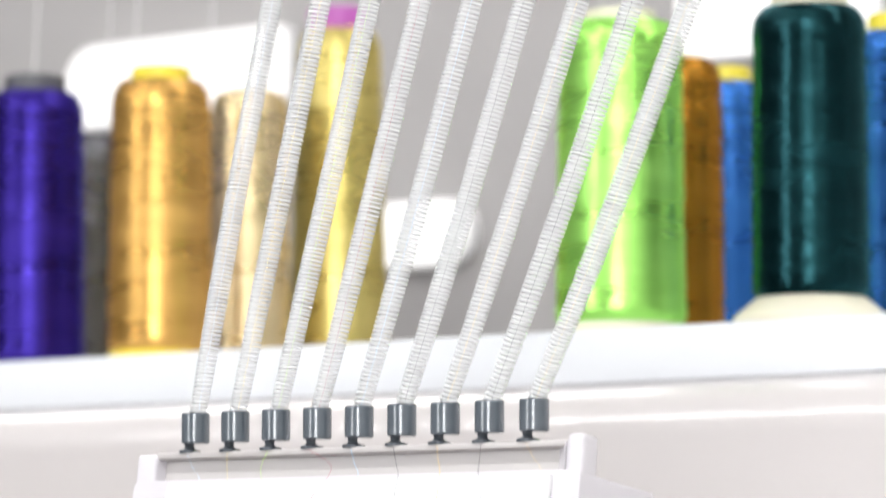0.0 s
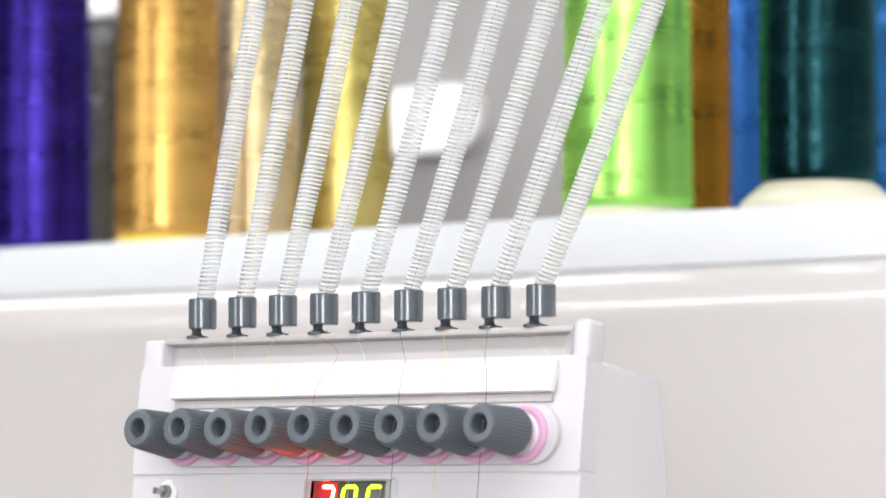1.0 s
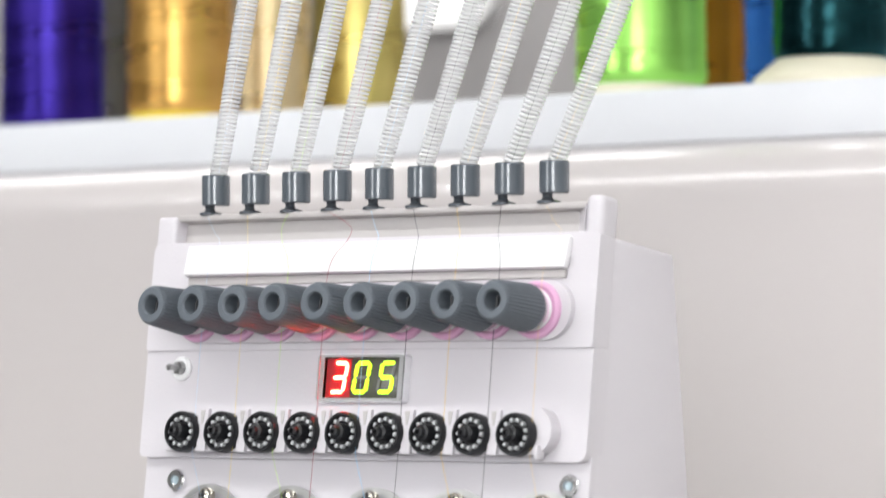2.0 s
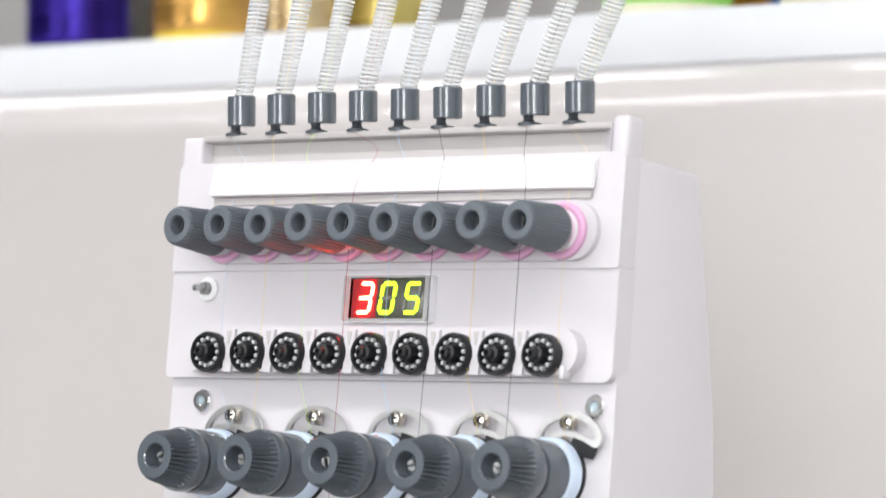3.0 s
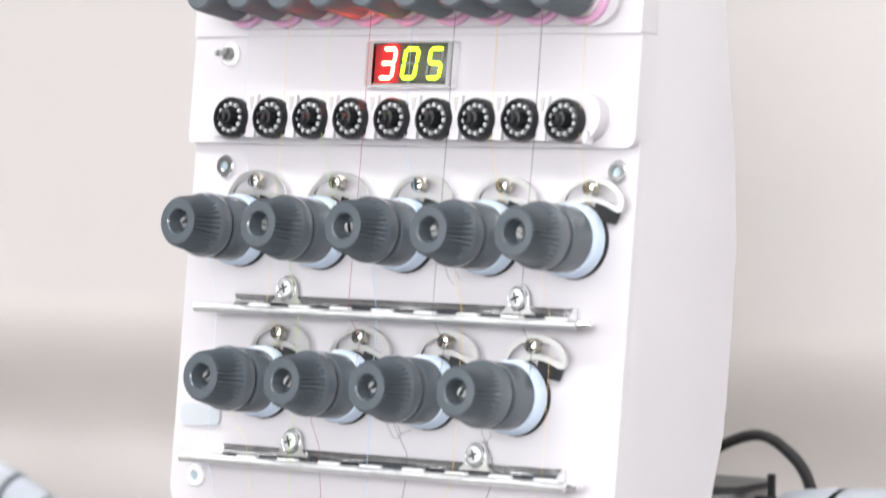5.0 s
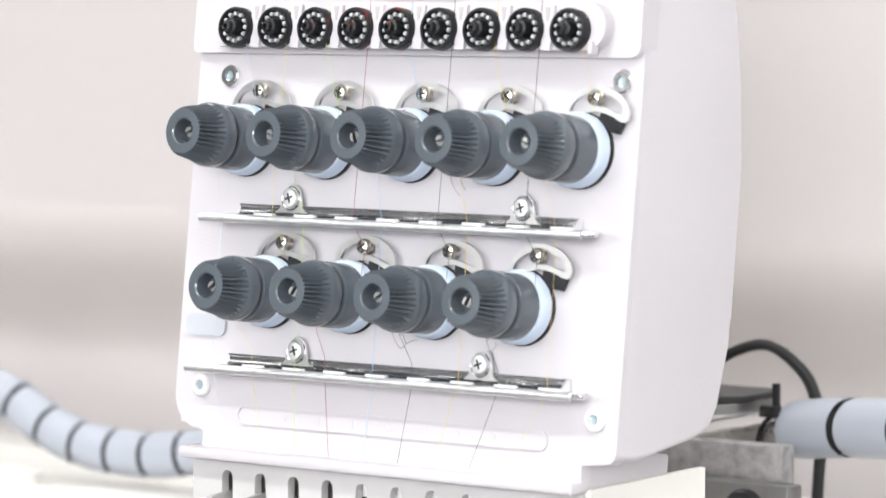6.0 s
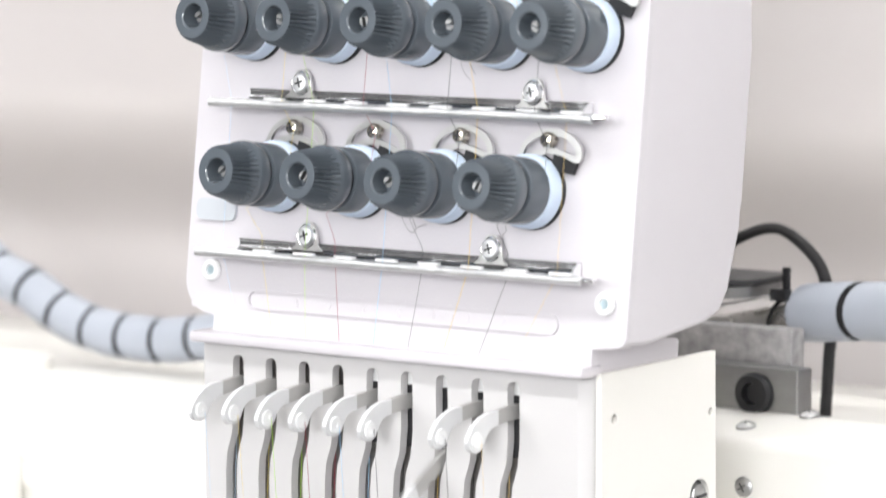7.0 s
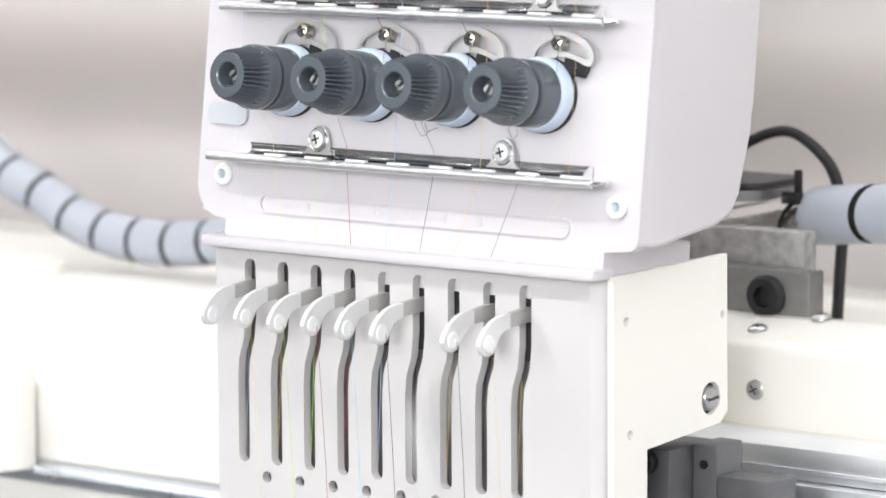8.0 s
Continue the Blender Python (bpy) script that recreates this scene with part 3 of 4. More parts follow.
def wheels():
    rim = lathe([(0, 0), (0.0071, 0), (0.0071, 0.0036), (0.0068, 0.0042), (0.0061, 0.0042), (0.0058, 0.0036), (0.0056, 0.0018), (0, 0.0022)], 40)
    hub = lathe([(0, 0.002), (0.0030, 0.002), (0.0028, 0.0062), (0.0020, 0.0066), (0.0016, 0.0080), (0.0009, 0.0082), (0.0008, 0.0070), (0, 0.0070)], 20)
    wheel = mesh_of(join(rim, hub), "wheel")
    stud = mesh_of(lathe([(0, 0), (0.00078, 0), (0.00070, 0.0014), (0, 0.0017)], 8), "stud")
    fin = mesh_of(plate([(-0.0018, -0.0072), (0.0018, -0.0072), (0.0024, 0.0076), (-0.0024, 0.0076)], 0, 0.0042, bevel=0.0006), "divider")
    notch = mesh_of(plate([(-0.0003, 0.0), (0.0003, 0.0), (0.0010, 0.0046), (-0.0010, 0.0046)], 0, 0.0003), "notch")
    for i in range(9):
        u = -0.0765 + 0.01784 * i
        wh = part("guide_wheel", wheel, BLACK, head, "black plastic wheel", pose(u + 0.0007, 0.0223, 0.0082, 0, 0, 17 * i))
        if i == 6:
            MOVING["wheel"] = (wh, u + 0.0007, 17 * i)
        for k in range(12):
            a = 2 * math.pi * k / 12
            part("stud", stud, STUD, wh, m=pose(0.0047 * math.cos(a), 0.0047 * math.sin(a), 0.0024))
        if i < 8:
            dv = part("divider", fin, ABS, head, m=pose(u + 0.0089, 0.0228, 0.0058))
            part("notch", notch, SHADE_GREY, dv, "narrow dark thread notch", pose(0, 0.0024, 0.0041))
    part("divider", box(0.0742, 0.0760, 0.0145, 0.0190, 0.006, 0.0105, 0.0006), ABS, head)


wheels()


def plate_screws():
    body = mesh_of(lathe([(0, 0), (0.0039, 0), (0.0039, 0.0012), (0.0033, 0.0018), (0.0019, 0.0018), (0.0018, 0.0008), (0, 0.0008)], 28), "plate_screw")
    ring = body.copy()
    hexa = mesh_of(lathe([(0, 0), (0.0017, 0), (0.0015, 0.0004), (0, 0.0002)], 6), "hex")
    for u, v in ((-0.0852, 0.0063), (0.0829, 0.0067), (-0.0882, -0.1022), (0.0812, -0.1030)):
        s = part("plate_screw", body if v > 0 else ring, CHROME if v > 0 else WHITE_PART, head, m=pose(u, v, 0.0002))
        part("hex_socket", hexa, HEX, s, "grey-blue hex recess", pose(0, 0, 0.0009))
    part("cover_cap", plate(rounded(-0.0970, -0.0790, -0.0848, -0.0772, 0.0028), 0, 0.0012, bevel=0.0007), CLEAR_BLUE, head, "pale grey-blue rounded cap")


plate_screws()


KNOB_U = ((-0.0750, -0.0390, -0.0022, 0.0332, 0.0680), (-0.0595, -0.0235, 0.0128, 0.0493))   # knob centres, upper and lower row
LOOP_U = ((-0.0682, -0.0317, 0.0040, 0.0396, 0.0748), (-0.0526, -0.0167, 0.0200, 0.0562))   # loop screws


def tension_units():
    base = mesh_of(lathe([(0, 0), (0.0126, 0), (0.0127, 0.0008), (0.0122, 0.0014), (0, 0.0014)], 48), "base")
    felt = mesh_of(lathe([(0.004, 0.0014), (0.0120, 0.0014), (0.0124, 0.0020), (0.0123, 0.0058), (0.0117, 0.0068), (0.004, 0.0068)], 48), "felt")
    drum = mesh_of(lathe([(0, 0.0068), (0.0108, 0.0068), (0.0111, 0.0071), (0.0111, 0.0158), (0.0107, 0.0166), (0.0103, 0.0168), (0, 0.0168)], 48), "drum")
    gap = mesh_of(lathe([(0, 0.0166), (0.0094, 0.0166), (0.0094, 0.0190), (0, 0.0190)], 40), "gap")
    cap = mesh_of(lathe([(0, 0.0188), (0.0104, 0.0188), (0.0110, 0.0191), (0.0112, 0.0196), (0.0112, 0.0218), (0.0110, 0.0230), (0.0107, 0.0238), (0.0104, 0.0241), (0.0103, 0.0243), (0.0098, 0.0266), (0.0087, 0.0336), (0.0083, 0.0344), (0.0076, 0.0349), (0.0047, 0.0350), (0.0042, 0.0346), (0.0039, 0.0285), (0, 0.0285)], 204, flutes=(9, 11, 34, 0.0019)), "cap", angle=32)
    stud = mesh_of(plate([(0.0015 * math.cos(radians(a)), 0.0004 + 0.0013 * math.sin(radians(a))) for a in range(0, 181, 20)], 0.0280, 0.0318, bevel=0.0004), "stud_half")
    # arched plate above the knob, with a crescent opening
    arch = [(-0.0126, -0.0120), (-0.0131, -0.0062), (-0.0114, -0.0016), (-0.0070, 0.0026), (0.0, 0.0042), (0.0070, 0.0028), (0.0116, -0.0004), (0.0131, -0.0040), (0.0124, -0.0068), (0.0100, -0.0070), (0.0060, -0.0053), (0.0, -0.0042), (-0.0060, -0.0058), (-0.0098, -0.0110)]
    slot = [(-0.0106, -0.0042), (-0.0091, -0.0015), (-0.0054, 0.0009), (0.0, 0.0021), (0.0054, 0.0010), (0.0092, -0.0011), (0.0108, -0.0040), (0.0100, -0.0049), (0.0060, -0.0035), (0.0, -0.0022), (-0.0060, -0.0032), (-0.0096, -0.0050)]
    def round_loop(pts):
        return [(p.x, p.y) for p in smooth_path([(a, b, 0) for a, b in pts + pts[:1]], 3)[:-1]]
    loop = mesh_of(plate(round_loop(arch), 0.0006, 0.0018, [round_loop(slot)]), "loop", angle=50)
    screw = mesh_of(lathe([(0, 0.0005), (0.0026, 0.0005), (0.0027, 0.0030), (0.0022, 0.0038), (0.0009, 0.0041), (0, 0.0041)], 24), "screw")
    cross = mesh_of(bars([(-0.0018, 0, 0.0018, 0), (0, -0.0018, 0, 0.0018)], 0.0008, 0.0003), "cross")
    tab = mesh_of(plate([(-0.006, -0.002), (0.0030, -0.0034), (0.0048, 0.0010), (0.0030, 0.0026), (-0.005, 0.0034)], 0, 0.0014, bevel=0.0003), "tab")
    mark = mesh_of(box(-0.0005, 0.0005, -0.0008, 0.0008, 0, 0.0002), "mark")
    red = mat("red_paint_mark", (0.6, 0.02, 0.04), 0.5)
    rng = random.Random(7)
    for row, v in ((0, -0.0161), (1, -0.0682)):
        for k, u in enumerate(KNOB_U[row]):
            b = part("tension_knob", base, BLACK, head, "round black base", pose(u, v, 0.0, rng.uniform(-0.5, 0.5), rng.uniform(-0.5, 0.5), 0))
            part("felt_ring", felt, SKY, b, "pale blue felt ring")
            part("drum", drum, GREY, b, "smooth slate grey drum")
            part("groove", gap, BLACK, b)
            c = part("cap", cap, GREY, b, "ribbed slate grey cap", pose(0, 0, rng.uniform(-0.0004, 0.0004), 0, 0, rng.uniform(0, 90)))
            turn = rng.uniform(-30, 60)
            part("stud_half", stud, STEEL, c, "split steel stud end", pose(0, 0, 0, 0, 0, turn))
            part("stud_half", stud, STEEL, c, "split steel stud end", pose(0, 0, -0.0006, 0, 0, turn + 180))
            if row == 1 or k in (2, 3):
                a = radians(rng.uniform(75, 110))
                part("paint_mark", mark, red, b, "small red mark", pose(0.0107 * math.cos(a), 0.0107 * math.sin(a), 0.00672))
            w = part("wire_loop", loop, NICKEL, head, "bright nickel-plated arched loop", pose(LOOP_U[row][k], v + 0.0169, 0.0016, 0, 0, rng.uniform(-3, 2)))
            sc = part("screw", screw, BRASSY, w, "nickel cross-head screw", pose(0, 0.0002, 0.0004, 0, 0, rng.uniform(0, 90)))
            part("cross_slot", cross, DARK_GUN, sc, m=pose(0, 0, 0.0039))
            part("tab", tab, BLACK, w, "black plastic tab", pose(0.0060, -0.0076, -0.0008))


tension_units()


def bar_pose(v):
    """Local x along the bar, y outwards from the plate, z down the plate."""
    return pose(0, v, 0.0003, 90)


def channel(section, x0, x1, thick):
    """A bent sheet of that section (y, z), as long as x0 to x1."""
    pts = [(p.x, p.y) for p in smooth_path([(a, b, 0) for a, b in section], 4)]
    back = []
    for i, (y, z) in enumerate(pts):
        (ya, za), (yb, zb) = pts[max(i - 1, 0)], pts[min(i + 1, len(pts) - 1)]
        n = Vector((-(zb - za), yb - ya)).normalized() * thick
        back.append((y + n.x, z + n.y))
    loop = pts + back[::-1]
    bm = bmesh.new()
    rows = [[bm.verts.new((x, y, z)) for y, z in loop] for x in (x0, x1)]
    n = len(loop)
    for i in range(n):
        bm.faces.new((rows[0][i], rows[0][(i + 1) % n], rows[1][(i + 1) % n], rows[1][i]))
    bm.faces.new(rows[0]), bm.faces.new(rows[1][::-1])
    return bm


def thread_bars():
    flare = [(-0.0070, -0.0050), (0.0070, -0.0050), (0.0050, -0.0034), (0.0042, 0.0006), (0.0034, 0.0030), (0.0018, 0.0046), (0, 0.0051), (-0.0018, 0.0046), (-0.0034, 0.0030), (-0.0042, 0.0006), (-0.0050, -0.0034)]
    ear = mesh_of(plate(flare, 0, 0.0010, bevel=0.0003), "ear")
    collar = mesh_of(lathe([(0.0033, 0.0008), (0.0042, 0.0008), (0.0042, 0.0013), (0.0038, 0.0017), (0.0034, 0.0014)], 28), "collar")
    screw = mesh_of(lathe([(0, 0), (0.0033, 0), (0.0034, 0.0008), (0.0029, 0.0015), (0, 0.0018)], 28), "screw")
    cross = mesh_of(bars([(-0.0017, 0, 0.0017, 0), (0, -0.0017, 0, 0.0017)], 0.0007, 0.0003), "cross")
    pad = mesh_of(plate(rounded(-0.0045, 0.0045, -0.0015, 0.0015, 0.0013), 0, 0.0011, bevel=0.0004), "pad")
    for v, sl, ears, x0 in ((-0.0358, -0.0428, (-0.0520, 0.0474), -0.0866), (-0.0880, -0.0950, (-0.0446, 0.0348), -0.0880)):
        # trough: curled upper edge, hollow back, shelf, rounded front lip
        b = part("thread_bar", channel([(0.0017, -0.0046), (0.0008, -0.0045), (0.0004, -0.0036), (0.0005, -0.0022), (0.0014, -0.0008), (0.0030, 0.0), (0.0060, 0.0)], -0.0756, 0.0700, -0.0006), TROUGH, head, "chromed thread guide trough with dark reflections in its colour", bar_pose(sl))
        part("shelf", channel([(0.0005, 0.0002), (0.0040, 0.0003), (0.0080, 0.0003), (0.0096, 0.0000), (0.0103, 0.0007), (0.0102, 0.0018), (0.0094, 0.0022)], x0, 0.0775, -0.0005), MOTTLED, b)
        part("end_wall", plate([(0.0004, -0.0046), (0.0020, -0.0044), (0.0040, -0.0030), (0.0060, 0.0002), (0.0004, 0.0002)], 0, 0.0006, m=Matrix(((0, 0, 1, 0.0700), (1, 0, 0, 0), (0, 1, 0, 0), (0, 0, 0, 1)))), MOTTLED, b)
        part("end_pin", tube([(0.0770, 0.0092, 0.0008), (0.0825, 0.0092, 0.0008)], 0.0009), CHROME, b)
        for e in ears:
            p = part("ear", ear, NICKEL, b, "nickel-plated ear", pose(e, 0.0011, -0.0070, -90))
            part("collar", collar, CHROME, p)
            s = part("screw", screw, LIP, head, "bright cross-head screw", pose(e, v + 0.0001, 0.0024, 0, 0, 20))
            part("cross_slot", cross, DARK_GUN, s, m=pose(0, 0, 0.0015))
        for q in range(8):
            part("eyelet", pad, WHITE_PART, b, "white ceramic eyelet", pose(-0.0581 + 0.0181 * q, 0.0086, -0.0001, 180))


thread_bars()


def number_slot():
    """Shallow oblong frame with moulded needle numbers."""
    f = part("number_field", plate(rounded(-0.0708, 0.0628, -0.1145, -0.1078, 0.0032, 8), 0.0, 0.0009, [rounded(-0.0702, 0.0622, -0.1139, -0.1084, 0.0027, 8)]), ABS, head, "moulded oblong frame for needle numbers")
    for k, ch in enumerate("8765432"):
        cu = bpy.data.curves.new("needle_number", "FONT")
        cu.body, cu.size, cu.extrude, cu.align_x, cu.align_y = ch, 0.0044, 0.00012, "CENTER", "CENTER"
        tmp = bpy.data.objects.new("tmp", cu)
        scene.collection.objects.link(tmp)
        me = bpy.data.meshes.new_from_object(tmp.evaluated_get(bpy.context.evaluated_depsgraph_get()))
        bpy.data.objects.remove(tmp)
        part("needle_number", me, ABS, f, m=pose(-0.0490 + 0.0149 * k, -0.1115, 0.00018), smooth=False)


number_slot()

# ---------------------------------------------------------------- take-up lever case below the plate
SLOT_U = [-0.0760 + 0.0150 * i for i in range(9)]
FRONT = -0.0155


def lever_case():
    """Upright case; front plate pierced by nine bent slots."""
    holes = []
    for u in SLOT_U:
        w = 0.0025
        hi, lo = u + 0.0016, u - 0.0021
        left = [(lo - w, -0.1995), (lo - w, -0.172), (lo - w + 0.0006, -0.165), (hi - w - 0.0008, -0.158), (hi - w, -0.150), (hi - w, -0.1325)]
        right = [(hi + w, -0.1325), (hi + w, -0.150), (hi + w - 0.0008, -0.158), (lo + w + 0.0006, -0.165), (lo + w, -0.172), (lo + w, -0.1995)]
        cap_t = [(hi - w * math.cos(radians(a)), -0.1325 + w * math.sin(radians(a))) for a in range(30, 180, 30)]
        cap_b = [(lo + w * math.cos(radians(a)), -0.1995 - w * math.sin(radians(a))) for a in range(30, 180, 30)]
        holes.append(left + cap_t + right + cap_b)
        holes.append(circle(u + 0.0082, -0.2065, 0.0021, 14))
    out = [(-0.0902, -0.300), (0.0718, -0.300), (0.0718, -0.1245), (-0.0902, -0.1245)]
    up = UPRIGHT @ pose(0, FRONT, 0, 90)
    c = part("lever_case", plate(out, -0.0036, 0.0, holes), ABS_CASE, head, "white lever case with nine slots", up, angle=40)
    part("corner", plate([(0.0718, 0.0), (0.0718, -0.0055), (0.0762, -0.0055), (0.0762, -0.0034), (0.0752, -0.0018)], 0.1245, 0.300, m=pose(0, 0, 0, 90)), ABS_CASE, c, "rounded corner of the case")
    part("ledge", box(-0.0925, 0.0775, -0.1262, -0.1222, -0.006, 0.0058, 0.0012), ABS, c, "projecting white ledge")
    # Added sheet behind the slots, its colour carrying the shade of the depth.
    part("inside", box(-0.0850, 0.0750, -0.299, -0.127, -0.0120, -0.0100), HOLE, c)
    part("inner_wall", box(-0.0901, -0.0882, -0.300, -0.1265, -0.030, -0.0057), ABS_CASE, c)
    for i, u in enumerate(SLOT_U):
        if i > 3:
            part("inner_plate", box(u - 0.0058, u + 0.0036, -0.1350, -0.128, -0.0058, -0.0042), WHITE_PART, c)
            # Dark sheet added for the darkness deep behind these slots.
            part("inner_plate", box(u - 0.0058, u + 0.0036, -0.1560, -0.1352, -0.0058, -0.0043), DARK_GUN, c, "dark sheet for the gloom behind the slot")
    # side plate of cream steel
    s = part("side_plate", plate([(-0.0120, -0.300), (0.0070, -0.300), (0.0072, -0.1846), (0.0500, -0.1814), (0.0543, -0.1780), (0.0538, -0.1242), (-0.0120, -0.1252)], 0.0, 0.0022, [circle(-0.0046, -0.1407, 0.0016), circle(-0.0024, -0.1784, 0.0016), circle(0.0511, -0.1445, 0.0013), circle(0.0444, -0.1724, 0.0056, 28)]), CREAM, head, "cream enamelled side plate", UPRIGHT @ pose(0.0764, 0, 0) @ Matrix(((0, 0, 1, 0), (1, 0, 0, 0), (0, 1, 0, 0), (0, 0, 0, 1))))
    part("plate_back", box(-0.0095, 0.0535, -0.1800, -0.1260, -0.0030, -0.0008), DARK_GUN, s)
    part("slotted_bolt", lathe([(0, -0.0005), (0.0043, -0.0005), (0.0043, 0.0014), (0.0037, 0.0024), (0.0020, 0.0031), (0, 0.0033)], 28), STEEL, s, "slotted steel bolt head", pose(0.0444, -0.1724, 0))
    part("bolt_slot", bars([(-0.0028, 0, 0.0028, 0)], 0.0010, 0.0004), DARK_GUN, s, m=pose(0.0444, -0.1724, 0.0031, 0, 0, 4))
    for y, z in ((-0.0046, -0.1407), (-0.0024, -0.1784)):
        part("set_screw", lathe([(0, 0), (0.0013, 0), (0.0013, 0.0010), (0, 0.0010)], 12), STEEL, s, m=pose(y, z, -0.0008))
    part("mount", box(-0.04, 0.03, 0.0150, 0.0990, -0.2420, -0.1830, 0.001), CREAM, head, m=UPRIGHT)
    part("case_body", box(-0.0850, 0.0730, 0.0150, 0.0520, -0.1825, -0.127, 0.002), CREAM, head, m=UPRIGHT)


lever_case()


PIVOT = (0.030, -0.165)       # y, z of the shaft on which the levers swing


def levers():
    """Curved take-up levers: section in y (outwards minus) and z."""
    crescent = [(-0.0238, -0.1384), (-0.0262, -0.1384), (-0.0295, -0.1387), (-0.0332, -0.1398), (-0.0369, -0.1422), (-0.0394, -0.1450), (-0.0403, -0.1472), (-0.0397, -0.1492), (-0.0380, -0.1506), (-0.0353, -0.1511), (-0.0330, -0.1504), (-0.0316, -0.1487), (-0.0304, -0.1462), (-0.0286, -0.1445), (-0.0262, -0.1435), (-0.0238, -0.1432)]
    outline = [(y - PIVOT[0], z - PIVOT[1]) for y, z in crescent]
    m = Matrix(((0, 0, 1, 0), (1, 0, 0, 0), (0, 1, 0, 0), (0, 0, 0, 1)))
    body = mesh_of(plate(outline[::-1], -0.0007, 0.0010, bevel=0.0003, m=m), "take_up_lever")
    side = [(-0.0262, -0.1388), (-0.0175, -0.1378), (0.0060, -0.1372), (0.0060, -0.1422), (-0.0175, -0.1427), (-0.0262, -0.1436)]
    blade = mesh_of(plate([(y - PIVOT[0], z - PIVOT[1]) for y, z in side][::-1], -0.0026, -0.0008, bevel=0.0003, m=m), "blade")
    eye = mesh_of(lathe([(0, -0.0012), (0.0029, -0.0012), (0.0029, 0.0003), (0.0026, 0.0006), (0.0009, 0.0006), (0.0007, 0.0004), (0, 0.0004)], 24, m=m), "eye")
    for i, u in enumerate(SLOT_U):
        lift = 0.0003 * math.sin(i * 2.3)
        l = part("take_up_lever", body, LEVER, head, "pale grey take-up lever", UPRIGHT @ pose(u + 0.0008, PIVOT[0], PIVOT[1] + lift))
        part("eye", eye, WHITE_PART, l, "white ceramic eye", pose(0.0010, -0.0354 - PIVOT[0], -0.1472 - PIVOT[1]))
        part("blade", blade, BLADE, l, "dull steel blade", pose(0.0011, 0, 0))
        if i == 6:
            MOVING["lever"] = (l, u + 0.0008)


levers()

# ---------------------------------------------------------------- coiled tubes and threads


def uvw(u, v, w):
    return HEAD_POSE @ Vector((u, v, w))


THREADS = [("pale blue", (0.55, 0.72, 0.92)), ("yellow", (0.85, 0.66, 0.15)), ("lime green", (0.50, 0.80, 0.12)), ("dark red", (0.35, 0.05, 0.08)), ("light blue", (0.40, 0.65, 0.90)), ("black", (0.012, 0.012, 0.014)), ("golden", (0.82, 0.58, 0.16)), ("black", (0.014, 0.013, 0.013)), ("amber", (0.85, 0.60, 0.22))]


def coiled_tubes():
    tops = [(-0.0606 + 0.02235 * i, 0.2625 - 0.0022 * i) for i in range(9)]
    for i, (tu, tv) in enumerate(tops):
        base = (-0.0775 + 0.01825 * i, 0.1130)
        a = uvw(*base, 0.0012)
        b = uvw(tu, tv, 0.0)
        d = (b - a)
        top = a + d * 1.5
        side = d.cross(Vector((0, 0, 1))).normalized()
        mid = a + d * 0.5 - side * 0.0028 * (1 + 0.25 * math.sin(i * 1.7))
        path = smooth_path([a, mid, b, top], 60)
        length = sum((q - p).length for p, q in zip(path, path[1:]))
        pitch, seg = 0.00152 + 0.00006 * math.sin(i * 2.1), 14
        turns = int(length / pitch)
        pts, step, acc, k = [], pitch / seg, 0.0, 0
        for n in range(turns * seg):
            s = n * step
            while k < len(path) - 2 and acc + (path[k + 1] - path[k]).length < s:
                acc += (path[k + 1] - path[k]).length
                k += 1
            e = path[k + 1] - path[k]
            p = path[k] + e.normalized() * (s - acc)
            dn = e.normalized()
            x = side
            y = dn.cross(x).normalized()
            ang = 2 * math.pi * n / seg + i
            r = 0.0026 + 0.0008 * min(1.0, s / 0.045)
            pts.append(p + r * (math.cos(ang) * x + math.sin(ang) * y))
        t = thing("thread_tube", "clear plastic coiled thread tube rising from a grey guide", "thread tube", None, "thread tubes")
        part("coil", tube(pts, 0.00055, 7), COIL, t, angle=80)
        name, colour = THREADS[i]
        m = mat("thread_" + name.replace(" ", "_"), colour, 0.35, vary=0.1, scale=900)
        part("inner_thread", tube([p + side * 0.0012 for p in path[::6]], 0.00014, 4), m, t, name + " thread inside the tube")


coiled_tubes()


STRIP_U = [-0.0686, -0.0559, -0.0405, -0.0117, 0.0015, 0.0185, 0.0359, 0.0517, 0.0769]    # where each thread crosses the cover strip
LOW_U = [-0.0752, -0.0570, -0.0380, -0.0245, -0.0040, 0.0132, 0.0323, 0.0490, 0.0685]     # and the lower trough


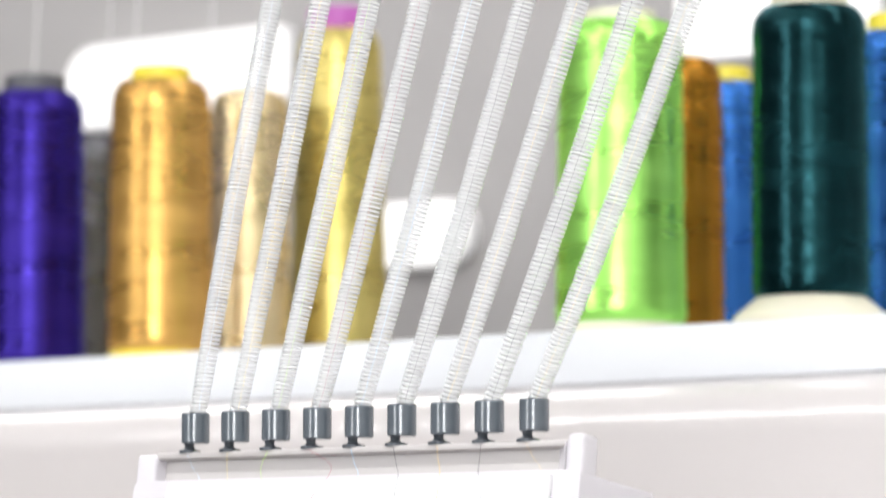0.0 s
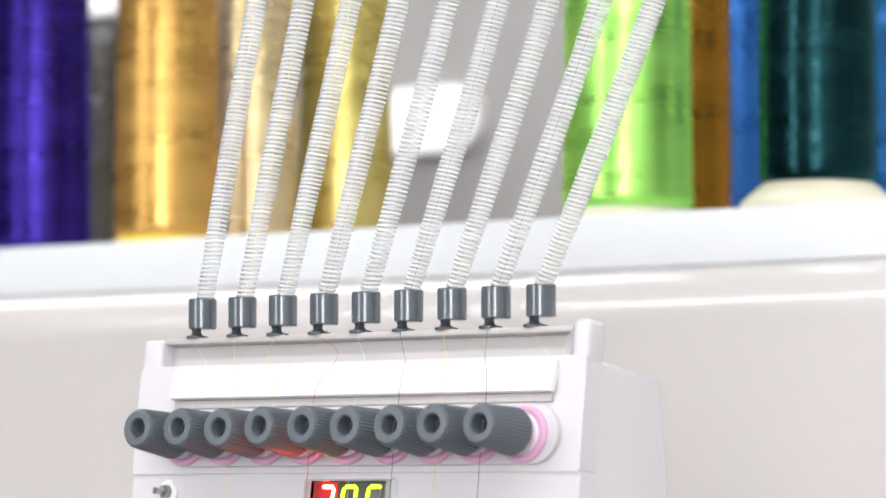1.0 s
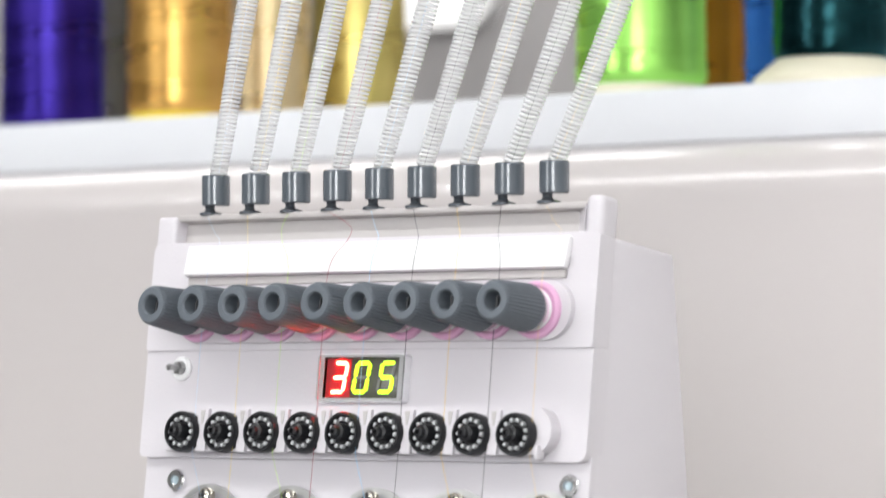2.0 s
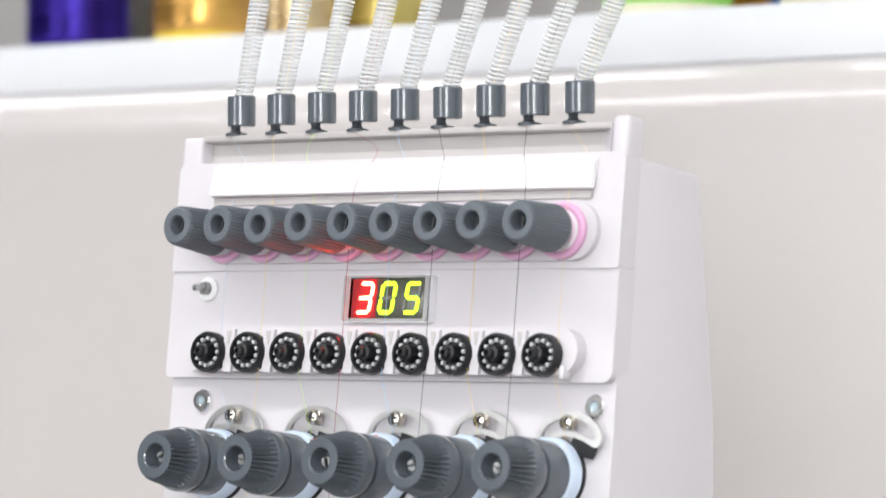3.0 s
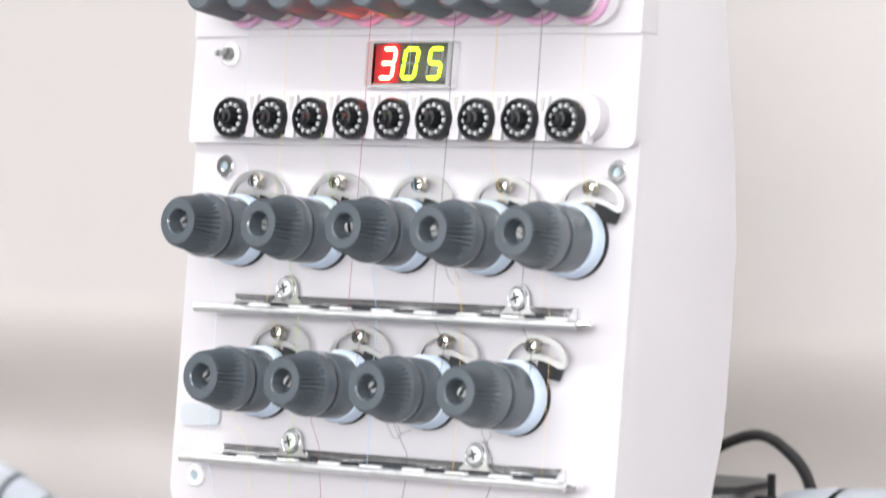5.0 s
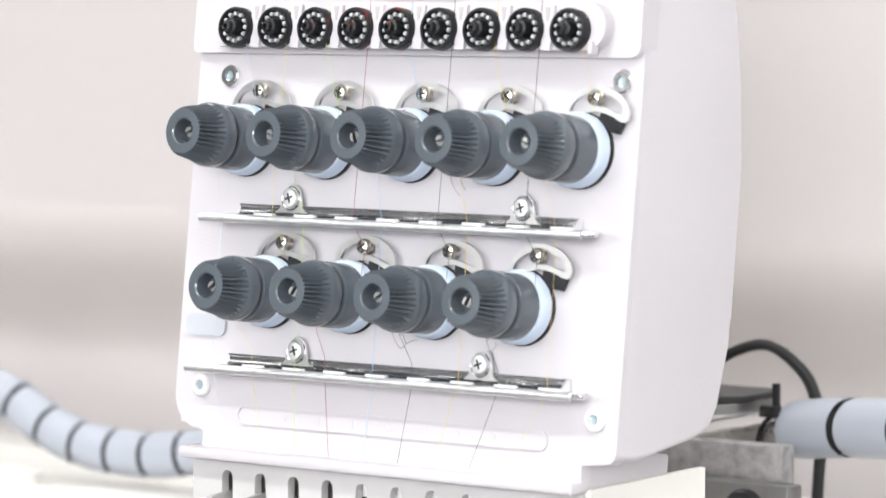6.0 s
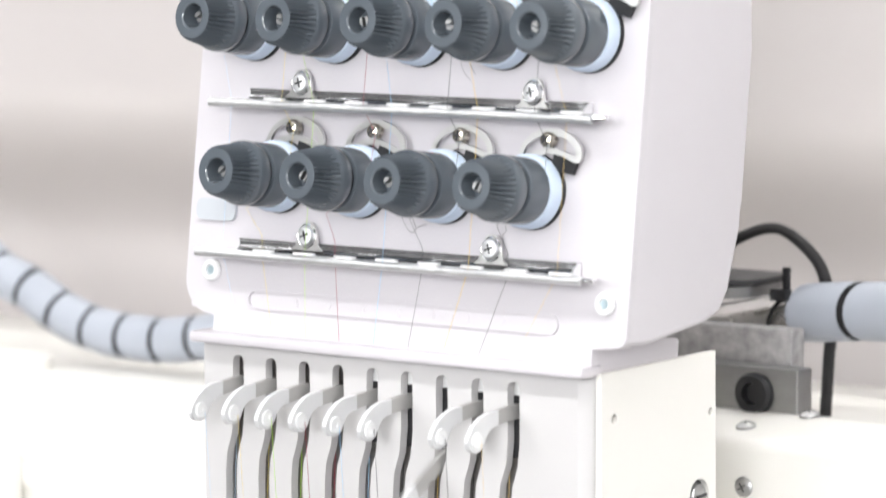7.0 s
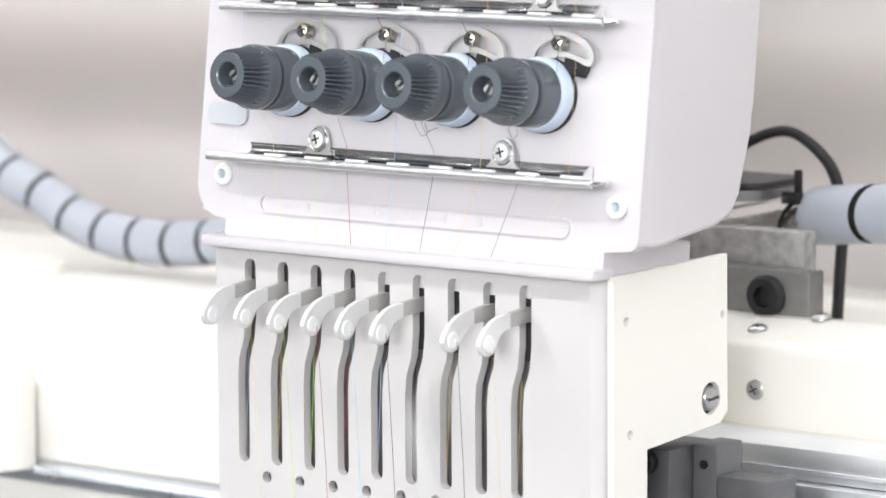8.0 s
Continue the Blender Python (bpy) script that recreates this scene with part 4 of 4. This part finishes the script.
def threads():
    for i, (name, colour) in enumerate(THREADS):
        g, mid = -0.0788 + 0.01825 * i, -0.0716 + 0.0180 * i
        k, row = i // 2, i % 2
        ku, lu = KNOB_U[row][k], LOOP_U[row][k]
        sl = SLOT_U[i]
        m = mat("thread_" + name.replace(" ", "_"), colour, 0.35, vary=0.1, scale=900)
        curl = {2: -0.0015, 3: 0.0052}.get(i, 0.0)
        top = smooth_path([uvw(g, 0.0990, 0.0034), uvw((g + STRIP_U[i]) / 2 + curl, 0.0935, 0.0054), uvw(STRIP_U[i], 0.0885, 0.0074), uvw(mid + 0.0002, 0.0790, 0.0092), uvw(mid, 0.0560, 0.0098)], 5)
        pts = top + [uvw(mid + 0.0002, 0.0310, 0.0098), uvw(mid + 0.0004, 0.0150, 0.0100)]
        if row == 0:
            pts += [uvw(lu + 0.0012, -0.0045, 0.0064), uvw(ku + 0.0085, -0.0090, 0.0070), uvw(ku - 0.0095, -0.0260, 0.0070), uvw(LOW_U[i] - 0.0008, -0.0432, 0.0106), uvw(LOW_U[i], -0.0950, 0.0108)]
        else:
            pts += [uvw(mid + 0.0002, -0.0432, 0.0106), uvw(mid + 0.0035, -0.0520, 0.0070), uvw(ku + 0.0085, -0.0610, 0.0070), uvw(ku - 0.0095, -0.0800, 0.0070), uvw(LOW_U[i] - 0.0030, -0.0890, 0.0080), uvw(LOW_U[i], -0.0955, 0.0108)]
        bottom = Vector((sl + 0.0030, FRONT - 0.0010, H - 0.1218))
        drop = Vector((sl - 0.0052, FRONT + 0.0042, H - 0.2000))
        eye = Vector((sl + 0.0030, -0.0347, H - 0.1475))
        low = Vector((sl - 0.0070, FRONT - 0.0010, H - 0.2400))
        r = 0.00006 if i in (0, 1, 8) else 0.000085
        t = tagged(thing("thread", name + " embroidery thread running down the head", "thread", group="threads of the head"))
        part("upper_run", tube(pts + [bottom], r, 4), m, t)
        part("rising_run", tube([bottom + Vector((-0.0042, 0.0050, -0.003)), drop], r * 1.8, 4), m, t)
        if i != 6:
            part("lower_run", tube([eye, (eye + low) / 2 + Vector((-0.0005, 0.001, 0)), low], r, 4), m, t)
    # loose clipped ends
    dark = mat("loose_thread_end", (0.10, 0.09, 0.09), 0.5)
    ends = (((0.0183, -0.0240), (0.0205, -0.0295), (0.0238, -0.0327)), ((0.0226, -0.0250), (0.0240, -0.0285), (0.0260, -0.0308)), ((-0.0013, -0.0785), (0.0012, -0.0825), (0.0035, -0.0843), (0.0054, -0.0829), (0.0037, -0.0795)), ((0.0054, -0.0829), (0.0076, -0.0819), (0.0100, -0.0812)), ((0.0425, -0.0800), (0.0432, -0.0815), (0.0418, -0.0830), (0.0424, -0.0850)))
    for run in ends:
        t = part("loose_thread", tube(smooth_path([uvw(u, v, 0.006) for u, v in run], 5), 0.00010, 4), dark, None)
        tagged(t, "thin dark loose thread end below a knob", "thread", "loose thread ends")


threads()


def rising_threads():
    """Threads that rise from the spools towards the ceiling guide."""
    m = mat("pale_rising_thread", (0.85, 0.85, 0.86), 0.4)
    for x, y in ((-0.585, 0.47), (-0.560, 0.50), (-0.505, 0.46), (-0.488, 0.50), (-0.071, 0.415)):
        t = part("thread", tube([(x, y, H + 0.312), (x - 0.002, y + 0.01, H + 0.45), (x - 0.004, y + 0.02, TOP)], 0.00030 if x < -0.1 else 0.00016, 5), m, None)
        tagged(t, "pale thread rising from a spool towards the ceiling", "thread", "rising threads")


rising_threads()

# ---------------------------------------------------------------- behind and beside the head


def casting():
    """Cream cast arm of the machine, running behind the head."""
    t = thing("machine_arm", "cream enamelled cast arm running behind the head", "machine arm", pose(0, 0, H))
    def run(name, sec, x0, x1, material, bevel=0.003):
        bm = bmesh.new()
        rows = [[bm.verts.new((x, y, z)) for y, z in sec] for x in (x0, x1)]
        n = len(sec)
        for i in range(n):
            bm.faces.new((rows[0][i], rows[0][(i + 1) % n], rows[1][(i + 1) % n], rows[1][i]))
        bm.faces.new(rows[0]), bm.faces.new(rows[1][::-1])
        bmesh.ops.bevel(bm, geom=bm.edges[:], offset=bevel, segments=3, affect="EDGES", profile=0.5)
        return part(name, bm, material, t)
    run("upper_casting", [(0.120, -0.2060), (0.120, -0.1655), (0.150, -0.1590), (0.172, -0.1660), (0.36, -0.1800), (0.36, -0.2060)], -0.100, 0.60, CREAM, 0.004)
    run("upper_casting", [(0.120, -0.2180), (0.120, -0.1775), (0.150, -0.1730), (0.172, -0.1765), (0.36, -0.1840), (0.36, -0.2180)], -1.2, -0.1005, CREAM, 0.006)
    run("lower_casting", [(0.100, -0.2420), (0.100, -0.1990), (0.115, -0.1955), (0.36, -0.1955), (0.36, -0.2420)], -0.1000, 0.60, CREAM, 0.002)
    run("lower_casting", [(0.100, -0.2420), (0.100, -0.2100), (0.115, -0.2064), (0.36, -0.2064), (0.36, -0.2420)], -1.2, -0.1005, CREAM, 0.003)
    run("foot_casting", [(0.110, -H), (0.110, -0.2424), (0.384, -0.2424), (0.384, -H)], -1.2, 0.60, CREAM, 0.002)
    part("boss", lathe([(0, -0.2420), (0.0150, -0.2420), (0.0150, -0.1998), (0.0142, -0.1973), (0.0120, -0.1958), (0, -0.1954)], 32), CREAM, t, "rounded cream boss", pose(-0.2997, 0.0850, 0))
    dome = mesh_of(lathe([(0, 0), (0.0046, 0), (0.0044, 0.0010), (0.0030, 0.0022), (0, 0.0027)], 24), "screw")
    cross = mesh_of(bars([(-0.0022, 0, 0.0022, 0), (0, -0.0022, 0, 0.0022)], 0.0007, 0.0004), "cross_slot")
    for m in (pose(0.0391, 0.132, -0.1628, 12), pose(0.0560, 0.148, -0.1592, 8), pose(0.0462, 0.1202, -0.1825, 90)):
        s = part("screw", dome, STEEL, t, "domed cross-head screw", m @ Matrix.Diagonal((0.82, 0.82, 0.7, 1)))
        part("cross_slot", cross, DARK_GUN, s, m=pose(0, 0, 0.0023, 0, 0, 30))
    part("oval_swelling", plate(rounded(0.105, 0.30, -0.014, 0.014, 0.0139, 10), 0, 0.0030, bevel=0.0025), CREAM, t, m=pose(0, 0.150, -0.1605))
    part("oval_swelling", plate(rounded(-0.62, -0.33, -0.022, 0.022, 0.0219, 10), -0.002, 0.0070, bevel=0.0045), CREAM, t, m=pose(0, 0.148, -0.1755))


casting()


def rails():
    for x0, x1, y, z0, z1, lab in ((0.032, 0.6, 0.075, -0.2035, -0.1922, "aluminium slide rail beside the lever case"), (-1.2, -0.1, 0.088, -0.2478, -0.2412, "ground steel slide rail below the cream arm")):
        t = thing("slide_rail", lab, "rail", pose(0, y, H), "slide rails")
        part("rail_body", box(x0, x1, 0.0, 0.0115 if x0 < 0 else 0.0246, z0, z1, 0.0008), RAIL_BLUE if x0 < 0 else ALU, t)
        part("rail_groove", box(x0 + 0.002, x1 - 0.002, -0.0010, 0.0002, z0 + 0.003, z0 + 0.0042), RAIL_BLUE if x0 < 0 else ALU, t)
    t = thing("slide_rail", "lower aluminium tier of the slide rail beside the lever case", "rail", pose(0, 0.070, H), "slide rails")
    part("rail_body", box(0.081, 0.6, 0.0, 0.0290, -0.2160, -0.2038, 0.0008), ALU, t)
    # bearing carriage
    t = thing("bearing_block", "black steel bearing block on the slide rail", "bearing block", pose(0, 0, H))
    part("front_jaw", box(0.0560, 0.0690, 0.034, 0.060, -0.235, -0.1895, 0.0008), JAW, t)
    part("rear_jaw", box(0.0700, 0.0797, 0.046, 0.062, -0.235, -0.1889, 0.0008), JAW, t)
    part("carriage", box(0.0800, 0.1017, 0.046, 0.062, -0.240, -0.1990, 0.0008), JAW, t)
    cap = lathe([(0, 0), (0.0040, 0), (0.0040, 0.003), (0.0034, 0.0036), (0.0020, 0.0036), (0.0019, 0.0014), (0, 0.0014)], 24)
    part("cap_screw", cap, BLACK, t, "black socket cap screw", pose(0.0602, 0.0340, -0.1945, 90))
    part("socket", lathe([(0, 0), (0.0016, 0), (0.0016, 0.0006), (0, 0.0006)], 16), BLACK, t, m=pose(0.0748, 0.0459, -0.1957, 90))


rails()


def conduit(pts, r, label, gap=0.0030, first=0.018, slant=0.003):
    """Conduit of overlapping sleeves with dark joints on a dark core."""
    t = thing("cable_conduit", label, "cable conduit", None, "cable conduits")
    path = smooth_path(pts, 24)
    part("core", tube(path, r * 0.86, 14), RUBBER, t, "black inner cable")
    lens = [0.0]
    for p, q in zip(path, path[1:]):
        lens.append(lens[-1] + (q - p).length)
    def at(s):
        for k in range(len(lens) - 1):
            if lens[k + 1] >= s:
                f = (s - lens[k]) / (lens[k + 1] - lens[k])
                return path[k].lerp(path[k + 1], f), (path[k + 1] - path[k]).normalized()
        return path[-1], (path[-1] - path[-2]).normalized()
    s = 0.0
    while s + first < lens[-1]:
        n = 5
        own = bmesh.new()
        rings = []
        for k in range(n + 1):
            p, d = at(s + (first - gap) * k / n)
            nrm = (Vector((0, 0, 1)) - d * d.z).normalized()
            bi = d.cross(nrm)
            rr = r * (0.985 if k in (0, n) else 1.0)
            rings.append([own.verts.new(p + d * slant * math.sin(a) + rr * (math.cos(a) * nrm + math.sin(a) * bi)) for a in [2 * math.pi * q / 28 for q in range(28)]])
        for a, b in zip(rings, rings[1:]):
            for q in range(28):
                own.faces.new((a[q], a[(q + 1) % 28], b[(q + 1) % 28], b[q]))
        part("sleeve", own, CONDUIT, t)
        s += first
    return t


conduit([(-0.47, 0.20, H - 0.094), (-0.4087, 0.20, H - 0.1365), (-0.3845, 0.20, H - 0.1462), (-0.3668, 0.20, H - 0.1550), (-0.3472, 0.20, H - 0.1608), (-0.3239, 0.20, H - 0.1632), (-0.2927, 0.20, H - 0.1620), (-0.22, 0.20, H - 0.150)], 0.0100, "drooping grey-blue segmented cable conduit beside the head", first=0.0205, slant=0.0, gap=0.0026)
conduit([(0.0225, 0.20, H - 0.1290), (0.0374, 0.20, H - 0.1275), (0.0521, 0.20, H - 0.1265), (0.12, 0.20, H - 0.1240), (0.30, 0.20, H - 0.118)], 0.0113, "straight grey-blue segmented cable conduit beside the head", first=0.0255, slant=-0.004)


def cable_and_bracket():
    t = thing("cable_bracket", "steel bracket block with a black bolt behind the head", "bracket", pose(0, 0, H))
    part("block", box(-0.02, 0.0495, 0.150, 0.160, -0.1800, -0.1434, 0.0010), BLOCK, t)
    part("block_bolt", lathe([(0, 0), (0.0078, 0), (0.0078, 0.0024), (0.0068, 0.0036), (0.0040, 0.0036), (0.0036, 0.0010), (0, 0.0010)], 28), BLACK, t, "black socket bolt", pose(0.0314, 0.1500, -0.1532, 90))
    part("cast_bar", box(-0.05, 0.0385, 0.163, 0.172, -0.1600, -0.1308, 0.001), SPECKLE, t, "worn speckled metal bar")
    part("support_plate", plate(rounded(-0.05, 0.0095, 0.175, 0.213, 0.010), -0.1180, -0.1158, bevel=0.0006), DARK_GUN, t, "dark steel plate")
    part("lower_plate", plate(rounded(-0.05, 0.0085, 0.172, 0.210, 0.010), -0.1225, -0.1184, bevel=0.0006), BLOCK, t, "grey steel plate")
    part("tongue", box(-0.020, 0.0145, -0.008, 0.008, -0.0006, 0.0006, 0.0004), CHROME, t, "bright slanting tongue", m=pose(0.0, 0.192, -0.1250, 0, -12))
    part("tongue_screw", lathe([(0, 0), (0.0018, 0), (0.0018, 0.0010), (0.0012, 0.0014), (0, 0.0015)], 14), CHROME, t, m=pose(-0.0005, 0.186, -0.1240, 0, -12))
    part("spigot", tube([(-0.05, 0.20, -0.1450), (0.026, 0.20, -0.1288)], 0.0054, 16), SATIN, t, "grey metal spigot")
    tie = part("cable_tie", tube([(0.0085 + 0.0020 * math.sin(a), 0.20 + 0.0068 * math.cos(a), -0.1318 + 0.0068 * math.sin(a)) for a in [2 * math.pi * k / 24 for k in range(24)]], 0.0010, 6, closed=True), BLACK, t, "black cable tie")
    part("tie_end", box(0.0165, 0.0192, 0.190, 0.192, -0.1215, -0.1112, 0.0003), BLACK, tie)
    part("tie_lock", box(0.0120, 0.0192, 0.188, 0.193, -0.1240, -0.1196, 0.0005), BLACK, tie)
    c = thing("power_cable", "black rubber cable arched behind the head", "cable")
    pts = [(-0.045, 0.20, H - 0.125), (-0.0200, 0.20, H - 0.1085), (-0.0050, 0.20, H - 0.1005), (0.0076, 0.20, H - 0.0980), (0.0190, 0.20, H - 0.1030), (0.0262, 0.203, H - 0.1130), (0.0290, 0.205, H - 0.1300), (0.0280, 0.205, H - 0.1480), (0.0262, 0.205, H - 0.1760)]
    part("sheath", tube(smooth_path(pts, 8), 0.0021, 10), RUBBER, c)
    part("second_lead", tube(smooth_path([(x - 0.0034, y + 0.003, z - 0.0008) for x, y, z in pts[1:]], 8), 0.0013, 8), RUBBER, c)


cable_and_bracket()

# ---------------------------------------------------------------- what moves


def motions():
    """The seventh needle is sewing: its take-up lever beats about 13 times a second, and its wheel is pulled round by the thread."""
    lever, u = MOVING["lever"]
    wheel, wu, start = MOVING["wheel"]
    lever_rows, wheel_rows, turn = [], [], start
    for k in range(241):
        t = k / 30
        phase = 0.5 + 13.1 * (t - 7.7)
        swing = 19 * (1 - math.cos(2 * math.pi * phase))
        lever_rows.append((t, UPRIGHT @ pose(u, PIVOT[0], PIVOT[1], swing)))
        wheel_rows.append((t, pose(wu, 0.0223, 0.0082, 0, 0, turn)))
        pulled = 3.55 < t < 4.25 or 4.58 < t < 4.85 or (t < 3.2 and (t % 0.6) > 0.35)
        turn -= 44 if pulled else 1.5
    walk(lever, lever_rows)
    walk(wheel, wheel_rows)


motions()
